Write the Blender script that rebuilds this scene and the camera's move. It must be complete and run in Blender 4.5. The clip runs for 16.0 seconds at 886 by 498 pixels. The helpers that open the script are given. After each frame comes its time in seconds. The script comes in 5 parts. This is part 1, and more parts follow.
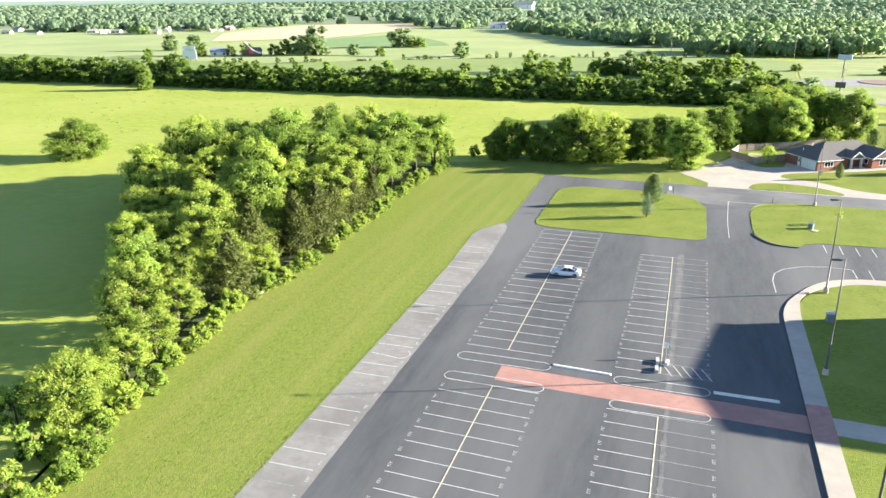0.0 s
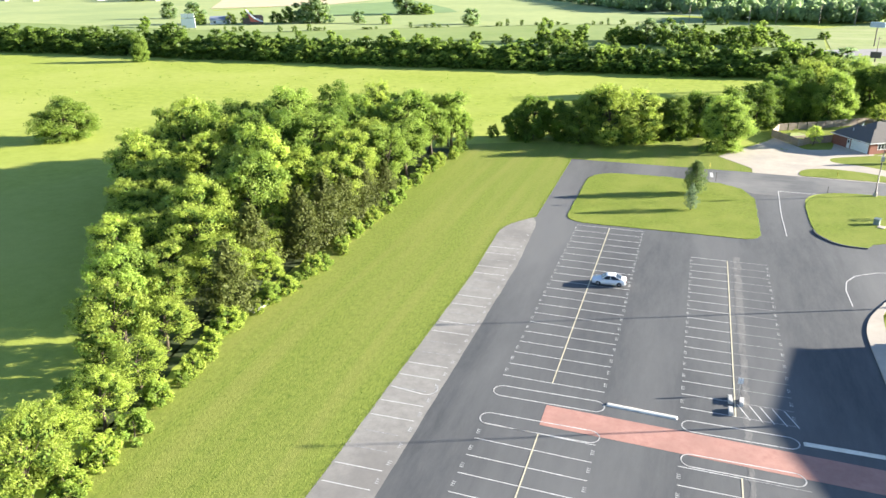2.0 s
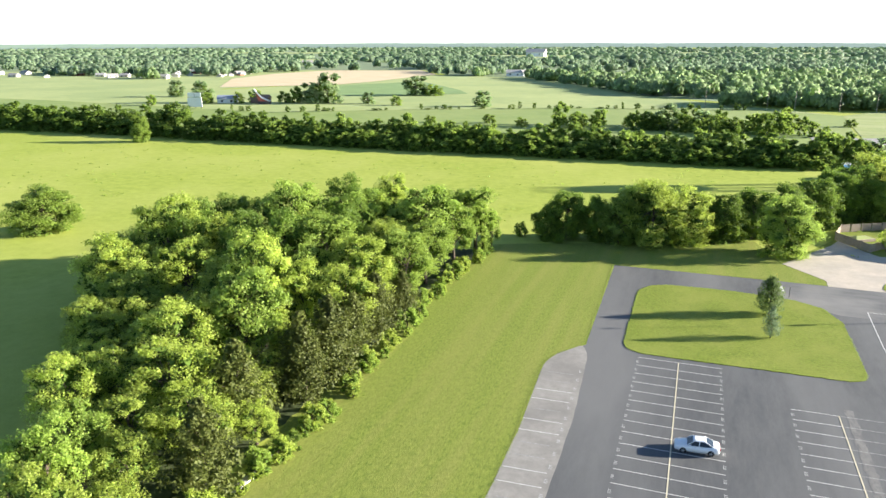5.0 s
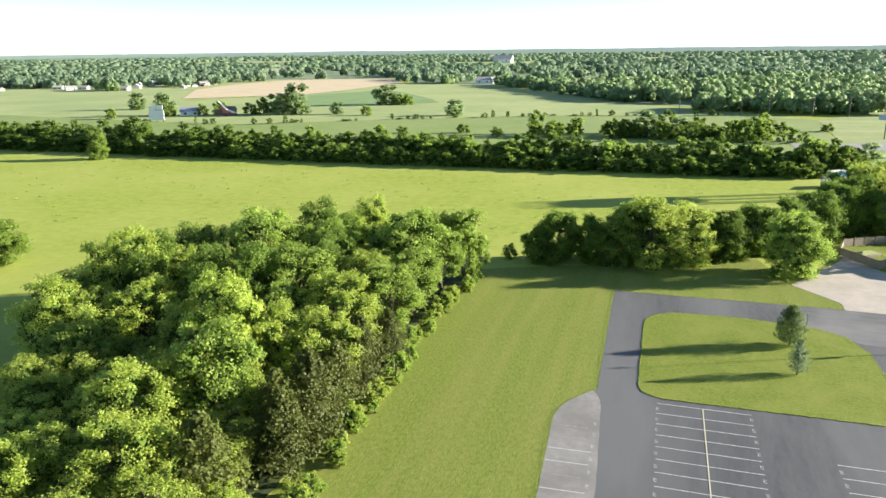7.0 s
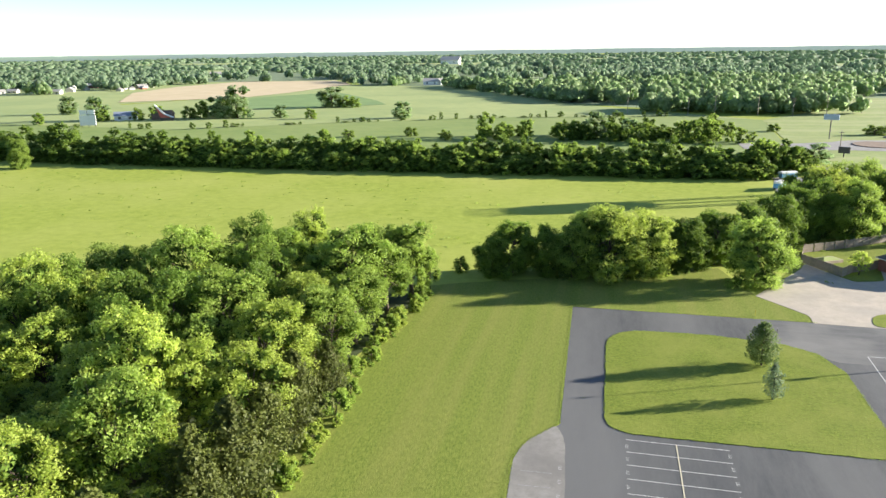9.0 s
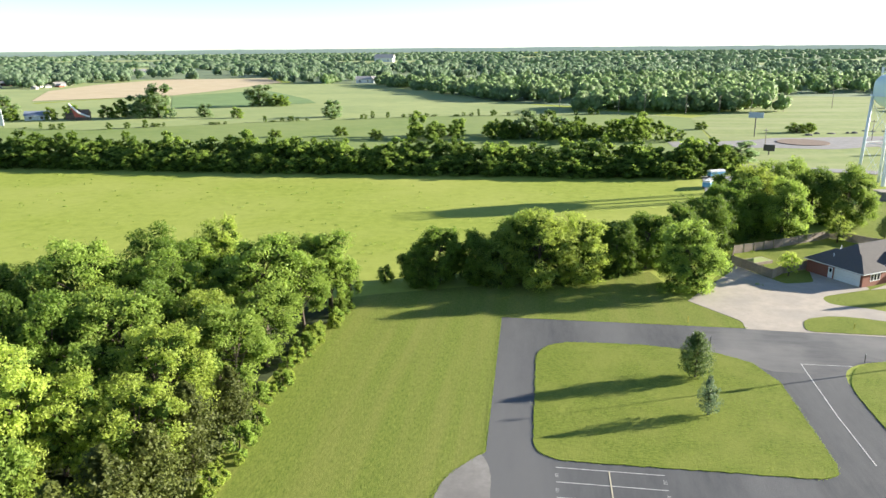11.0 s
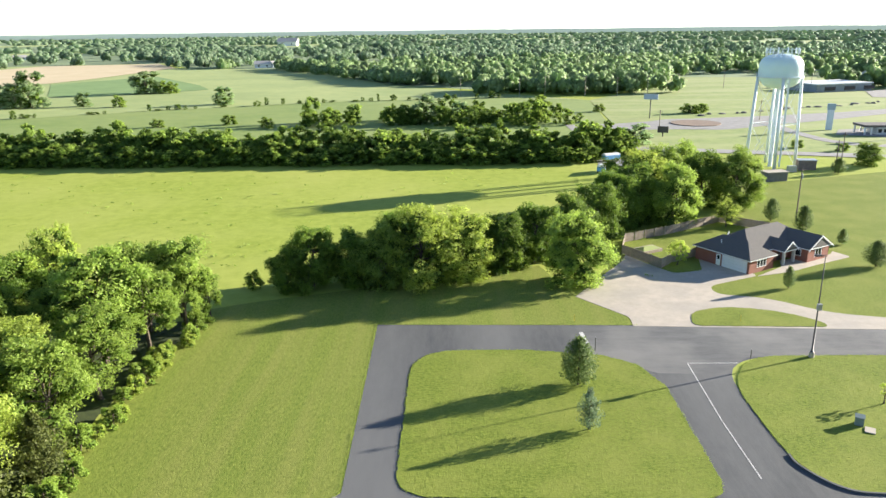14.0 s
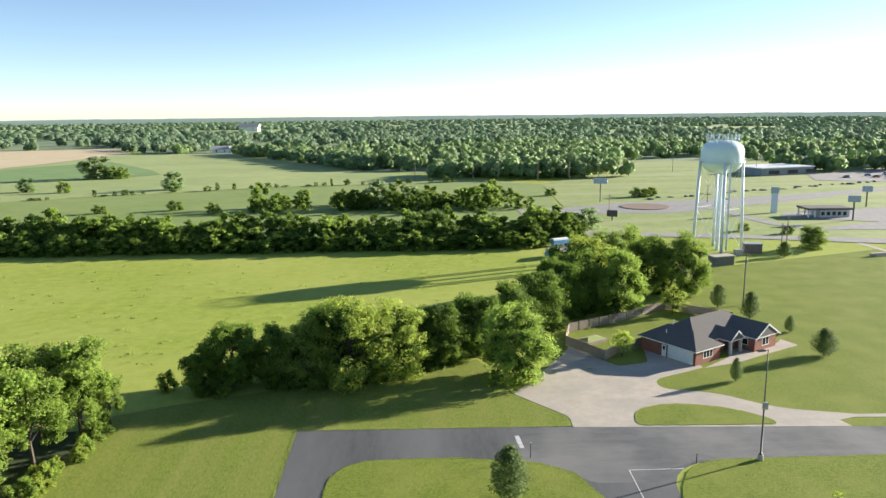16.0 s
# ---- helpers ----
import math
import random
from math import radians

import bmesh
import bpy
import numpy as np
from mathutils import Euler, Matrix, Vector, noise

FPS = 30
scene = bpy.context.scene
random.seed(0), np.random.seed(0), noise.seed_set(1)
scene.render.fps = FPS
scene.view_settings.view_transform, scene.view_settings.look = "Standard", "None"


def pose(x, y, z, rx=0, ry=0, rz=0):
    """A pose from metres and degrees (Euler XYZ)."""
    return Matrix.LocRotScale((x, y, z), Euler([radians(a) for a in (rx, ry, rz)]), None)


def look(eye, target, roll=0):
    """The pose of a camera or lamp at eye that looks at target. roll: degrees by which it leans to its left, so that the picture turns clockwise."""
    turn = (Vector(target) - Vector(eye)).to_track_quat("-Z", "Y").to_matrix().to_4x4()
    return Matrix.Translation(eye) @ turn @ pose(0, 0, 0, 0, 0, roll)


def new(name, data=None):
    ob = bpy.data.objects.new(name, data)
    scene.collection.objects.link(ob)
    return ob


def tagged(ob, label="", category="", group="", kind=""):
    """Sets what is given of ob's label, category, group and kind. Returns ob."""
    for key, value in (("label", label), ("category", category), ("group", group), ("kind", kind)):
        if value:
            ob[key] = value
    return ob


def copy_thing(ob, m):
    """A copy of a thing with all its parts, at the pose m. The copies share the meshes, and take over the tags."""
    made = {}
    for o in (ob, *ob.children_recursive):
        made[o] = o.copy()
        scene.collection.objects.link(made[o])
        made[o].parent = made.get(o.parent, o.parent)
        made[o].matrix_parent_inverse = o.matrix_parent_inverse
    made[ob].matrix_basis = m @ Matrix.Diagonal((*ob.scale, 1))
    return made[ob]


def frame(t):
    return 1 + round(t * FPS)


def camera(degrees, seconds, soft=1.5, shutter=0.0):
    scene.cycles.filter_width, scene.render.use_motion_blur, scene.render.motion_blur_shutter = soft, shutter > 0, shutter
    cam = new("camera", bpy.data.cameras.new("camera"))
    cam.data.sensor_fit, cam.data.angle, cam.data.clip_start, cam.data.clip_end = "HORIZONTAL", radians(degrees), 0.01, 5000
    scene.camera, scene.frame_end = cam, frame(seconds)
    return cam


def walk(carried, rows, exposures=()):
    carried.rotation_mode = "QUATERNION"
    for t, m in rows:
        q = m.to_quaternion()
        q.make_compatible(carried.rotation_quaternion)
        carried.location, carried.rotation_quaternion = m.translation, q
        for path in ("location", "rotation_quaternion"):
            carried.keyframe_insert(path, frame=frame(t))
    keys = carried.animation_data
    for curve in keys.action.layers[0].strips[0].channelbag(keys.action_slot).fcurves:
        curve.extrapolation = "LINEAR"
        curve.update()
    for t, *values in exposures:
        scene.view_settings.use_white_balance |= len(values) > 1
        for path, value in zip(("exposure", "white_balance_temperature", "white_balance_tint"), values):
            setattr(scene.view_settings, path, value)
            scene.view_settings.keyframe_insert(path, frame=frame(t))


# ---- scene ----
cam = camera(62.2, 16.0)
PATH = [
    (0, (2.155, -3.772, 41.067), (1.552, -1.981, 40.411), -0.6),
    (0.5, (0.23, -0.674, 41.063), (-0.369, 1.094, 40.344), -0.6),
    (1, (-1.574, 2.58, 41.161), (-2.174, 4.337, 40.415), -0.7),
    (1.5, (-3.356, 5.71, 41.323), (-3.96, 7.465, 40.579), -0.8),
    (2, (-5.25, 9.09, 41.352), (-5.855, 10.848, 40.615), -0.8),
    (2.5, (-7.117, 12.419, 41.324), (-7.727, 14.187, 40.615), -0.7),
    (3, (-8.892, 16.027, 41.197), (-9.507, 17.805, 40.519), -0.7),
    (3.5, (-10.772, 19.566, 41.027), (-11.391, 21.357, 40.388), -0.6),
    (4, (-12.575, 23.108, 41.045), (-13.2, 24.915, 40.458), -0.5),
    (4.2, (-13.256, 24.427, 41.102), (-13.886, 26.237, 40.531), -0.2),
    (6.3, (-20.945, 35.261, 41.76), (-21.563, 37.088, 41.229), -0.5),
    (6.5, (-21.544, 36.38, 41.803), (-22.143, 38.214, 41.276), -0.7),
    (7, (-22.732, 39.418, 41.969), (-23.287, 41.266, 41.44), -0.7),
    (7.5, (-23.495, 42.297, 41.902), (-24.007, 44.158, 41.376), -0.8),
    (8, (-24.13, 45.037, 41.773), (-24.615, 46.904, 41.245), -0.8),
    (8.5, (-24.459, 47.223, 41.699), (-24.92, 49.096, 41.173), -0.7),
    (9, (-24.707, 49.554, 41.738), (-25.134, 51.435, 41.211), -0.8),
    (11.3, (-23.261, 58.494, 41.463), (-23.502, 60.406, 40.931), -0.6),
    (11.5, (-23.014, 59.266, 41.458), (-23.242, 61.181, 40.928), -0.7),
    (12, (-22.156, 61.131, 41.316), (-22.35, 63.049, 40.786), -0.7),
    (12.5, (-21.257, 62.866, 41.245), (-21.415, 64.788, 40.715), -0.6),
    (13, (-20.216, 64.665, 41.128), (-20.33, 66.58, 40.565), -0.6),
    (13.5, (-19.131, 66.381, 41.135), (-19.203, 68.292, 40.55), -0.6),
    (14, (-17.934, 67.916, 41.176), (-17.968, 69.83, 40.599), -0.7),
    (14.5, (-16.72, 69.612, 41.158), (-16.716, 71.532, 40.599), -0.7),
    (15, (-15.447, 71.344, 41.225), (-15.404, 73.279, 40.724), -0.7),
    (15.5, (-14.179, 73.099, 41.232), (-14.11, 75.051, 40.803), -0.6),
    (16, (-12.826, 74.55, 41.233), (-12.758, 76.515, 40.87), -0.6),
]

walk(cam, [(t, look(eye, target, roll)) for t, eye, target, roll in PATH], exposures=((0, 2.36), (3.5, 2.3), (4, 2.24), (6.5, 1.9), (9, 1.83), (12.5, 1.81), (14.5, 1.95), (15.2, 1.84), (16, 1.56)))

# ---- light: low evening sun and clear sky ----
SUN_EL, SUN_AZ = 13.5, 68.2
world = bpy.data.worlds.new("evening_sky")
scene.world = world
world.use_nodes = True
wn = world.node_tree
sky = wn.nodes.new("ShaderNodeTexSky")
sky.sky_type = 'NISHITA'
sky.sun_disc = False
sky.sun_elevation, sky.sun_rotation = radians(SUN_EL), radians(SUN_AZ)
sky.air_density, sky.dust_density, sky.ozone_density = 0.6, 0.1, 1.2
wn.links.new(sky.outputs[0], wn.nodes["Background"].inputs[0])
wn.nodes["Background"].inputs[1].default_value = 0.072
sun = new("sun", bpy.data.lights.new("sun", 'SUN'))
sun.data.energy, sun.data.angle, sun.data.color = 5.0, radians(0.55), (1.0, 0.92, 0.79)
sd = Vector((math.sin(radians(SUN_AZ)) * math.cos(radians(SUN_EL)), math.cos(radians(SUN_AZ)) * math.cos(radians(SUN_EL)), math.sin(radians(SUN_EL))))
sun.matrix_world = look(sd * 400, (0, 0, 0))


# ---- materials ----
def mat(name, c1, c2, scale=1.0, rough=0.8, bump=0.0, bscale=None, c3=None, big=0.05, bigmix=0.5, metal=0.0, stretch=None, isl=0.0, rnd=0.0, spec=0.5, grain=0.65, bstretch=None):
    """Two colours mixed by fine noise, a third by broad patches; relief from the fine noise; isl / rnd: value change per piece / per object."""
    m = bpy.data.materials.new(name)
    m.use_nodes = True
    n, l = m.node_tree.nodes, m.node_tree.links
    b = n["Principled BSDF"]
    b.inputs["Roughness"].default_value, b.inputs["Metallic"].default_value = rough, metal
    b.inputs["Specular IOR Level"].default_value = spec
    tc = n.new("ShaderNodeTexCoord")
    mp = n.new("ShaderNodeMapping")
    l.new(tc.outputs["Object"], mp.inputs[0])
    if stretch:
        mp.inputs["Scale"].default_value = stretch
    nz = n.new("ShaderNodeTexNoise")
    nz.inputs["Scale"].default_value, nz.inputs["Detail"].default_value, nz.inputs["Roughness"].default_value = scale, 8, grain
    l.new(mp.outputs[0], nz.inputs["Vector"])
    rp = n.new("ShaderNodeValToRGB")
    rp.color_ramp.elements[0].position, rp.color_ramp.elements[1].position = 0.32, 0.68
    rp.color_ramp.elements[0].color, rp.color_ramp.elements[1].color = (*c1, 1), (*c2, 1)
    l.new(nz.outputs["Fac"], rp.inputs[0])
    out = rp.outputs[0]
    if c3:
        nb = n.new("ShaderNodeTexNoise")
        nb.inputs["Scale"].default_value, nb.inputs["Detail"].default_value = big, 4
        if bstretch:
            mb = n.new("ShaderNodeMapping")
            mb.inputs["Scale"].default_value = bstretch
            l.new(tc.outputs["Object"], mb.inputs[0])
            l.new(mb.outputs[0], nb.inputs["Vector"])
        else:
            l.new(tc.outputs["Object"], nb.inputs["Vector"])
        r2 = n.new("ShaderNodeMapRange")
        r2.inputs[1].default_value, r2.inputs[2].default_value, r2.inputs[4].default_value = 0.4, 0.65, bigmix
        l.new(nb.outputs["Fac"], r2.inputs[0])
        mx = n.new("ShaderNodeMix")
        mx.data_type = 'RGBA'
        l.new(r2.outputs[0], mx.inputs[0])
        l.new(out, mx.inputs[6])
        mx.inputs[7].default_value = (*c3, 1)
        out = mx.outputs[2]
    for amount, node, sock in ((isl, "ShaderNodeNewGeometry", "Random Per Island"), (rnd, "ShaderNodeObjectInfo", "Random")):
        if amount:
            g = n.new(node)
            hs = n.new("ShaderNodeHueSaturation")
            mr = n.new("ShaderNodeMapRange")
            mr.inputs[3].default_value, mr.inputs[4].default_value = 1 - amount, 1 + amount
            l.new(g.outputs[sock], mr.inputs[0])
            l.new(mr.outputs[0], hs.inputs["Value"])
            l.new(out, hs.inputs["Color"])
            out = hs.outputs[0]
    l.new(out, b.inputs["Base Color"])
    if bump:
        nf = nz
        if bscale:
            nf = n.new("ShaderNodeTexNoise")
            nf.inputs["Scale"].default_value, nf.inputs["Detail"].default_value = bscale, 4
            l.new(tc.outputs["Object"], nf.inputs["Vector"])
        bp = n.new("ShaderNodeBump")
        bp.inputs["Strength"].default_value, bp.inputs["Distance"].default_value = 1.0, bump
        l.new(nf.outputs["Fac"], bp.inputs["Height"])
        l.new(bp.outputs[0], b.inputs["Normal"])
    return m


def leafmat(name, dark, light, trans=0.47, rnd=0.18):
    """Foliage: diffuse and light shining through; tone varies by leaf clump and by plant."""
    m = mat(name, dark, light, 0.55, 0.6, isl=0.14, rnd=rnd, spec=0.25)
    n, l = m.node_tree.nodes, m.node_tree.links
    b = n["Principled BSDF"]
    col = b.inputs["Base Color"].links[0].from_socket
    tr = n.new("ShaderNodeBsdfTranslucent")
    hs = n.new("ShaderNodeHueSaturation")
    hs.inputs["Hue"].default_value, hs.inputs["Saturation"].default_value, hs.inputs["Value"].default_value = 0.497, 1.0, 1.6
    l.new(col, hs.inputs["Color"])
    l.new(hs.outputs[0], tr.inputs[0])
    mx = n.new("ShaderNodeMixShader")
    mx.inputs[0].default_value = trans
    l.new(b.outputs[0], mx.inputs[1])
    l.new(tr.outputs[0], mx.inputs[2])
    l.new(mx.outputs[0], n["Material Output"].inputs[0])
    return m


M_MEADOW = mat("meadow_grass", (0.24, 0.305, 0.048), (0.36, 0.41, 0.08), 0.35, 0.9, 0.06, 3.0, (0.41, 0.43, 0.115), 0.02, 0.6, spec=0.1, grain=0.75)
M_LAWN = mat("mown_grass", (0.085, 0.135, 0.02), (0.285, 0.325, 0.068), 2.6, 0.9, 0.06, 7.0, (0.29, 0.275, 0.085), 0.4, 0.33, stretch=(1.5, 0.45, 1), spec=0.1, grain=0.85, bstretch=(1.0, 0.05, 1))
M_LAWN2 = mat("yard_grass", (0.075, 0.12, 0.016), (0.275, 0.32, 0.058), 3.2, 0.9, 0.06, 7.0, (0.26, 0.28, 0.065), 0.16, 0.5, stretch=(0.7, 1.2, 1), spec=0.1, grain=0.85)
M_ASPH = mat("worn_asphalt", (0.053, 0.057, 0.062), (0.093, 0.096, 0.10), 0.8, 0.85, 0.01, 30, (0.145, 0.146, 0.145), 0.09, 0.8, stretch=(1, 0.2, 1), grain=0.8, bstretch=(1, 0.16, 1))
M_ASPH2 = mat("old_grey_asphalt", (0.21, 0.20, 0.185), (0.31, 0.295, 0.27), 0.9, 0.9, 0.01, 30, (0.17, 0.16, 0.15), 0.15, 0.7, grain=0.75)
M_ROAD = mat("pale_highway", (0.22, 0.21, 0.20), (0.30, 0.29, 0.28), 0.3, 0.9)
M_CONC = mat("concrete", (0.40, 0.35, 0.285), (0.52, 0.455, 0.375), 0.6, 0.85, 0.006, 25, (0.33, 0.30, 0.265), 0.12, 0.6, grain=0.75)
M_RED = mat("red_paving", (0.36, 0.18, 0.145), (0.47, 0.26, 0.21), 1.2, 0.85, 0.006, 25, (0.30, 0.16, 0.13), 0.3, 0.5)
M_WHITE = mat("white_road_paint", (0.34, 0.34, 0.335), (0.72, 0.71, 0.68), 1.6, 0.7)
M_FAINT = mat("worn_road_paint", (0.11, 0.11, 0.115), (0.42, 0.42, 0.41), 2.2, 0.8)
M_FIGURE = mat("worn_white_figures", (0.22, 0.22, 0.22), (0.55, 0.55, 0.53), 2.5, 0.8)
M_YELLOW = mat("yellow_road_paint", (0.48, 0.44, 0.31), (0.68, 0.62, 0.45), 1.6, 0.7)
M_BARK = mat("bark", (0.06, 0.045, 0.03), (0.13, 0.10, 0.075), 6, 0.95, 0.03)
M_LEAF = leafmat("leaves_green", (0.165, 0.245, 0.04), (0.275, 0.365, 0.072))
M_LEAF2 = leafmat("leaves_yellow_green", (0.24, 0.315, 0.048), (0.37, 0.445, 0.09))
M_LEAFD = leafmat("leaves_dark_green", (0.085, 0.15, 0.022), (0.17, 0.25, 0.038))
# Added inner crown blades; their dark green stands for shade between sprays.
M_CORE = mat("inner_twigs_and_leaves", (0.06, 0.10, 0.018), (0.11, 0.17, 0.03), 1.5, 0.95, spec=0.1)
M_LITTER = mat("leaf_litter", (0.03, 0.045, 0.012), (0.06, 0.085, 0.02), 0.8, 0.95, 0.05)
M_CEDAR = leafmat("cedar_foliage", (0.064, 0.084, 0.016), (0.135, 0.158, 0.036), 0.3)
M_PINE = leafmat("pine_needles", (0.09, 0.145, 0.04), (0.175, 0.245, 0.072), 0.4)
M_PINE2 = leafmat("blue_pine_needles", (0.10, 0.15, 0.075), (0.18, 0.25, 0.13), 0.35)
# Leaf colour paled to stand in for haze over the distance.
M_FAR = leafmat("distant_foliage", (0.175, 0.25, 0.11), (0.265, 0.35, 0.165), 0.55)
M_STEEL = mat("galvanised_steel", (0.35, 0.36, 0.37), (0.48, 0.49, 0.50), 2, 0.5, metal=0.6)
M_DKSTEEL = mat("dark_bronze_steel", (0.06, 0.055, 0.05), (0.10, 0.09, 0.085), 2, 0.5, metal=0.3)
M_TANK = mat("pale_blue_tank_paint", (0.60, 0.74, 0.77), (0.68, 0.80, 0.82), 0.25, 0.45, c3=(0.62, 0.72, 0.72), big=0.3, bigmix=0.4)
M_LEG = mat("white_steel_paint", (0.62, 0.68, 0.74), (0.74, 0.78, 0.82), 0.5, 0.5)
M_BRICK = mat("red_brick", (0.20, 0.075, 0.05), (0.33, 0.13, 0.09), 5, 0.9, 0.02, c3=(0.26, 0.12, 0.09), big=0.8)
M_ROOF = mat("brown_grey_shingles", (0.085, 0.079, 0.075), (0.16, 0.149, 0.14), 4.5, 0.95, 0.02, c3=(0.13, 0.12, 0.11), big=0.6, grain=0.8)
M_TRIM = mat("white_paint", (0.74, 0.74, 0.72), (0.82, 0.82, 0.80), 1.5, 0.5)
M_FENCE = mat("weathered_wood", (0.24, 0.19, 0.15), (0.38, 0.32, 0.26), 3, 0.9, 0.01, rnd=0.15)
M_WOODP = mat("creosoted_pole", (0.12, 0.09, 0.07), (0.22, 0.18, 0.15), 3, 0.9)
M_GLASS = mat("window_glass", (0.02, 0.025, 0.03), (0.03, 0.035, 0.04), 1, 0.08)
M_TAN = mat("bare_soil_field", (0.48, 0.38, 0.22), (0.58, 0.47, 0.29), 0.05, 0.95, c3=(0.56, 0.45, 0.28), big=0.008)
M_CROP = mat("young_crop", (0.13, 0.22, 0.06), (0.18, 0.28, 0.08), 0.06, 0.95)
M_PASTURE = mat("pale_pasture", (0.25, 0.31, 0.10), (0.36, 0.40, 0.14), 0.09, 0.95, c3=(0.21, 0.28, 0.085), big=0.012, bigmix=0.7, grain=0.75)
M_FIELD = mat("green_field", (0.13, 0.205, 0.034), (0.21, 0.275, 0.055), 0.12, 0.95, c3=(0.23, 0.28, 0.075), big=0.014, bigmix=0.6, grain=0.75)


# ---- building helpers ----
class Mesh:
    """Collects plain pieces into one mesh."""
    def __init__(self):
        self.v, self.f = [], []

    def add(self, v, f):
        o = len(self.v)
        self.v += [tuple(p) for p in v]
        self.f += [tuple(o + i for i in q) for q in f]
        return self

    def box(self, x0, y0, z0, x1, y1, z1, m=None):
        v = [(x, y, z) for z in (z0, z1) for x, y in ((x0, y0), (x1, y0), (x1, y1), (x0, y1))]
        if m:
            v = [m @ Vector(p) for p in v]
        return self.add(v, [(3, 2, 1, 0), (4, 5, 6, 7), (0, 1, 5, 4), (1, 2, 6, 5), (2, 3, 7, 6), (3, 0, 4, 7)])

    def tube(self, p, q, r0, r1, n=8):
        p, q = Vector(p), Vector(q)
        d = (q - p).normalized()
        a = d.orthogonal().normalized()
        b = d.cross(a)
        v = []
        for c, r in ((p, r0), (q, r1)):
            v += [c + (a * math.cos(6.2832 * k / n) + b * math.sin(6.2832 * k / n)) * r for k in range(n)]
        f = [(k, (k + 1) % n, n + (k + 1) % n, n + k) for k in range(n)]
        return self.add(v, f + [tuple(range(n))[::-1], tuple(range(n, 2 * n))])

    def lathe(self, profile, cx=0, cy=0, n=32):
        v = [(cx + r * math.cos(6.2832 * k / n), cy + r * math.sin(6.2832 * k / n), z) for r, z in profile for k in range(n)]
        f = [(j * n + k, j * n + (k + 1) % n, (j + 1) * n + (k + 1) % n, (j + 1) * n + k) for j in range(len(profile) - 1) for k in range(n)]
        return self.add(v, f)

    def slab(self, poly, z0, z1):
        """A flat piece with the outline poly (anticlockwise) between two heights."""
        n = len(poly)
        v = [(x, y, z0) for x, y in poly] + [(x, y, z1) for x, y in poly]
        f = [(k, (k + 1) % n, n + (k + 1) % n, n + k) for k in range(n)]
        return self.add(v, f + [tuple(range(n, 2 * n))])

    def make(self, name, material, parent=None, label="", smooth=False):
        me = bpy.data.meshes.new(name)
        me.from_pydata(self.v, [], self.f)
        if smooth:
            me.shade_smooth()
        me.materials.append(material)
        ob = new(name, me)
        if parent:
            ob.parent = parent
        if label:
            ob["label"] = label
        return ob


def thing(name, label, category, at=(0, 0, 0), rz=0, group="", kind=""):
    ob = new(name)
    ob.matrix_world = pose(*at, 0, 0, rz)
    return tagged(ob, label, category, group, kind)


def struct(ob, label="", category=""):
    return tagged(ob, label, category, kind="structure")


def smooth_poly(pts, jitter=0.0, step=1.5, seed=1):
    """Corners given as (x, y) or (x, y, radius); rounds them and roughens the outline."""
    rng = random.Random(seed)
    n, out = len(pts), []
    for k, p in enumerate(pts):
        c = Vector(p[:2])
        r = p[2] if len(p) > 2 else 0
        if not r:
            out.append(c)
            continue
        a, b = Vector(pts[k - 1][:2]) - c, Vector(pts[(k + 1) % n][:2]) - c
        a, b = c + a.normalized() * min(r, a.length * 0.49), c + b.normalized() * min(r, b.length * 0.49)
        for j in range(9):
            t = j / 8
            out.append(a * (1 - t) ** 2 + c * 2 * t * (1 - t) + b * t * t)
    if not jitter:
        return [tuple(p) for p in out]
    fine = []
    for k, p in enumerate(out):
        q = out[(k + 1) % len(out)]
        m = max(1, int((q - p).length / step))
        for j in range(m):
            e = p.lerp(q, j / m)
            fine.append((e.x + rng.uniform(-jitter, jitter), e.y + rng.uniform(-jitter, jitter)))
    return fine


def sheet(name, pts, z, material, label="", category="ground", thick=0.0, jitter=0.0, step=1.5):
    m = Mesh()
    poly = smooth_poly(pts, jitter, step, len(pts))
    if thick:
        m.slab(poly, z - thick, z)
    else:
        m.add([(x, y, z) for x, y in poly], [tuple(range(len(poly)))])
    return struct(m.make(name, material), label, category)


# ---- ground ----
R = 4900
gm = Mesh()
gm.add([(R * math.cos(6.2832 * k / 64), 60 + R * math.sin(6.2832 * k / 64), 0) for k in range(64)], [tuple(range(64))])
struct(gm.make("ground", M_MEADOW), "bright yellow-green meadow reaching to the horizon", "ground")

ASPH = [(-32.1, -40), (60, -40), (60, 40), (16.6, 40), (16.6, 100, 6), (24, 111.5, 5), (32, 113.6), (75, 114.6), (75, 131), (34, 130), (23.6, 129.6), (15.3, 132), (15.3, 155.3, 9),
        (75, 155.6), (75, 162), (36, 164.2), (8, 165.9), (-29.3, 166.6), (-28.7, 126.4), (-33.2, 120.2, 4), (-32.2, 100)]
sheet("road", ASPH, 0.03, M_ASPH, "grey worn asphalt parking lot and drive", "parking lot")
sheet("road", [(-32.15, -40), (-26.4, -40), (-26.9, 105), (-27.9, 123, 2), (-29.1, 126.2, 1), (-33.15, 120.4, 4), (-32.2, 100)], 0.036, M_ASPH2, "pale old asphalt parking strip beside the grass", "parking lot", jitter=0.04)
M_ASPH4 = mat("dusty_asphalt_road", (0.078, 0.081, 0.085), (0.135, 0.137, 0.138), 0.7, 0.9, 0.01, 30, (0.21, 0.205, 0.195), 0.10, 0.75, stretch=(0.25, 1, 1), grain=0.75)
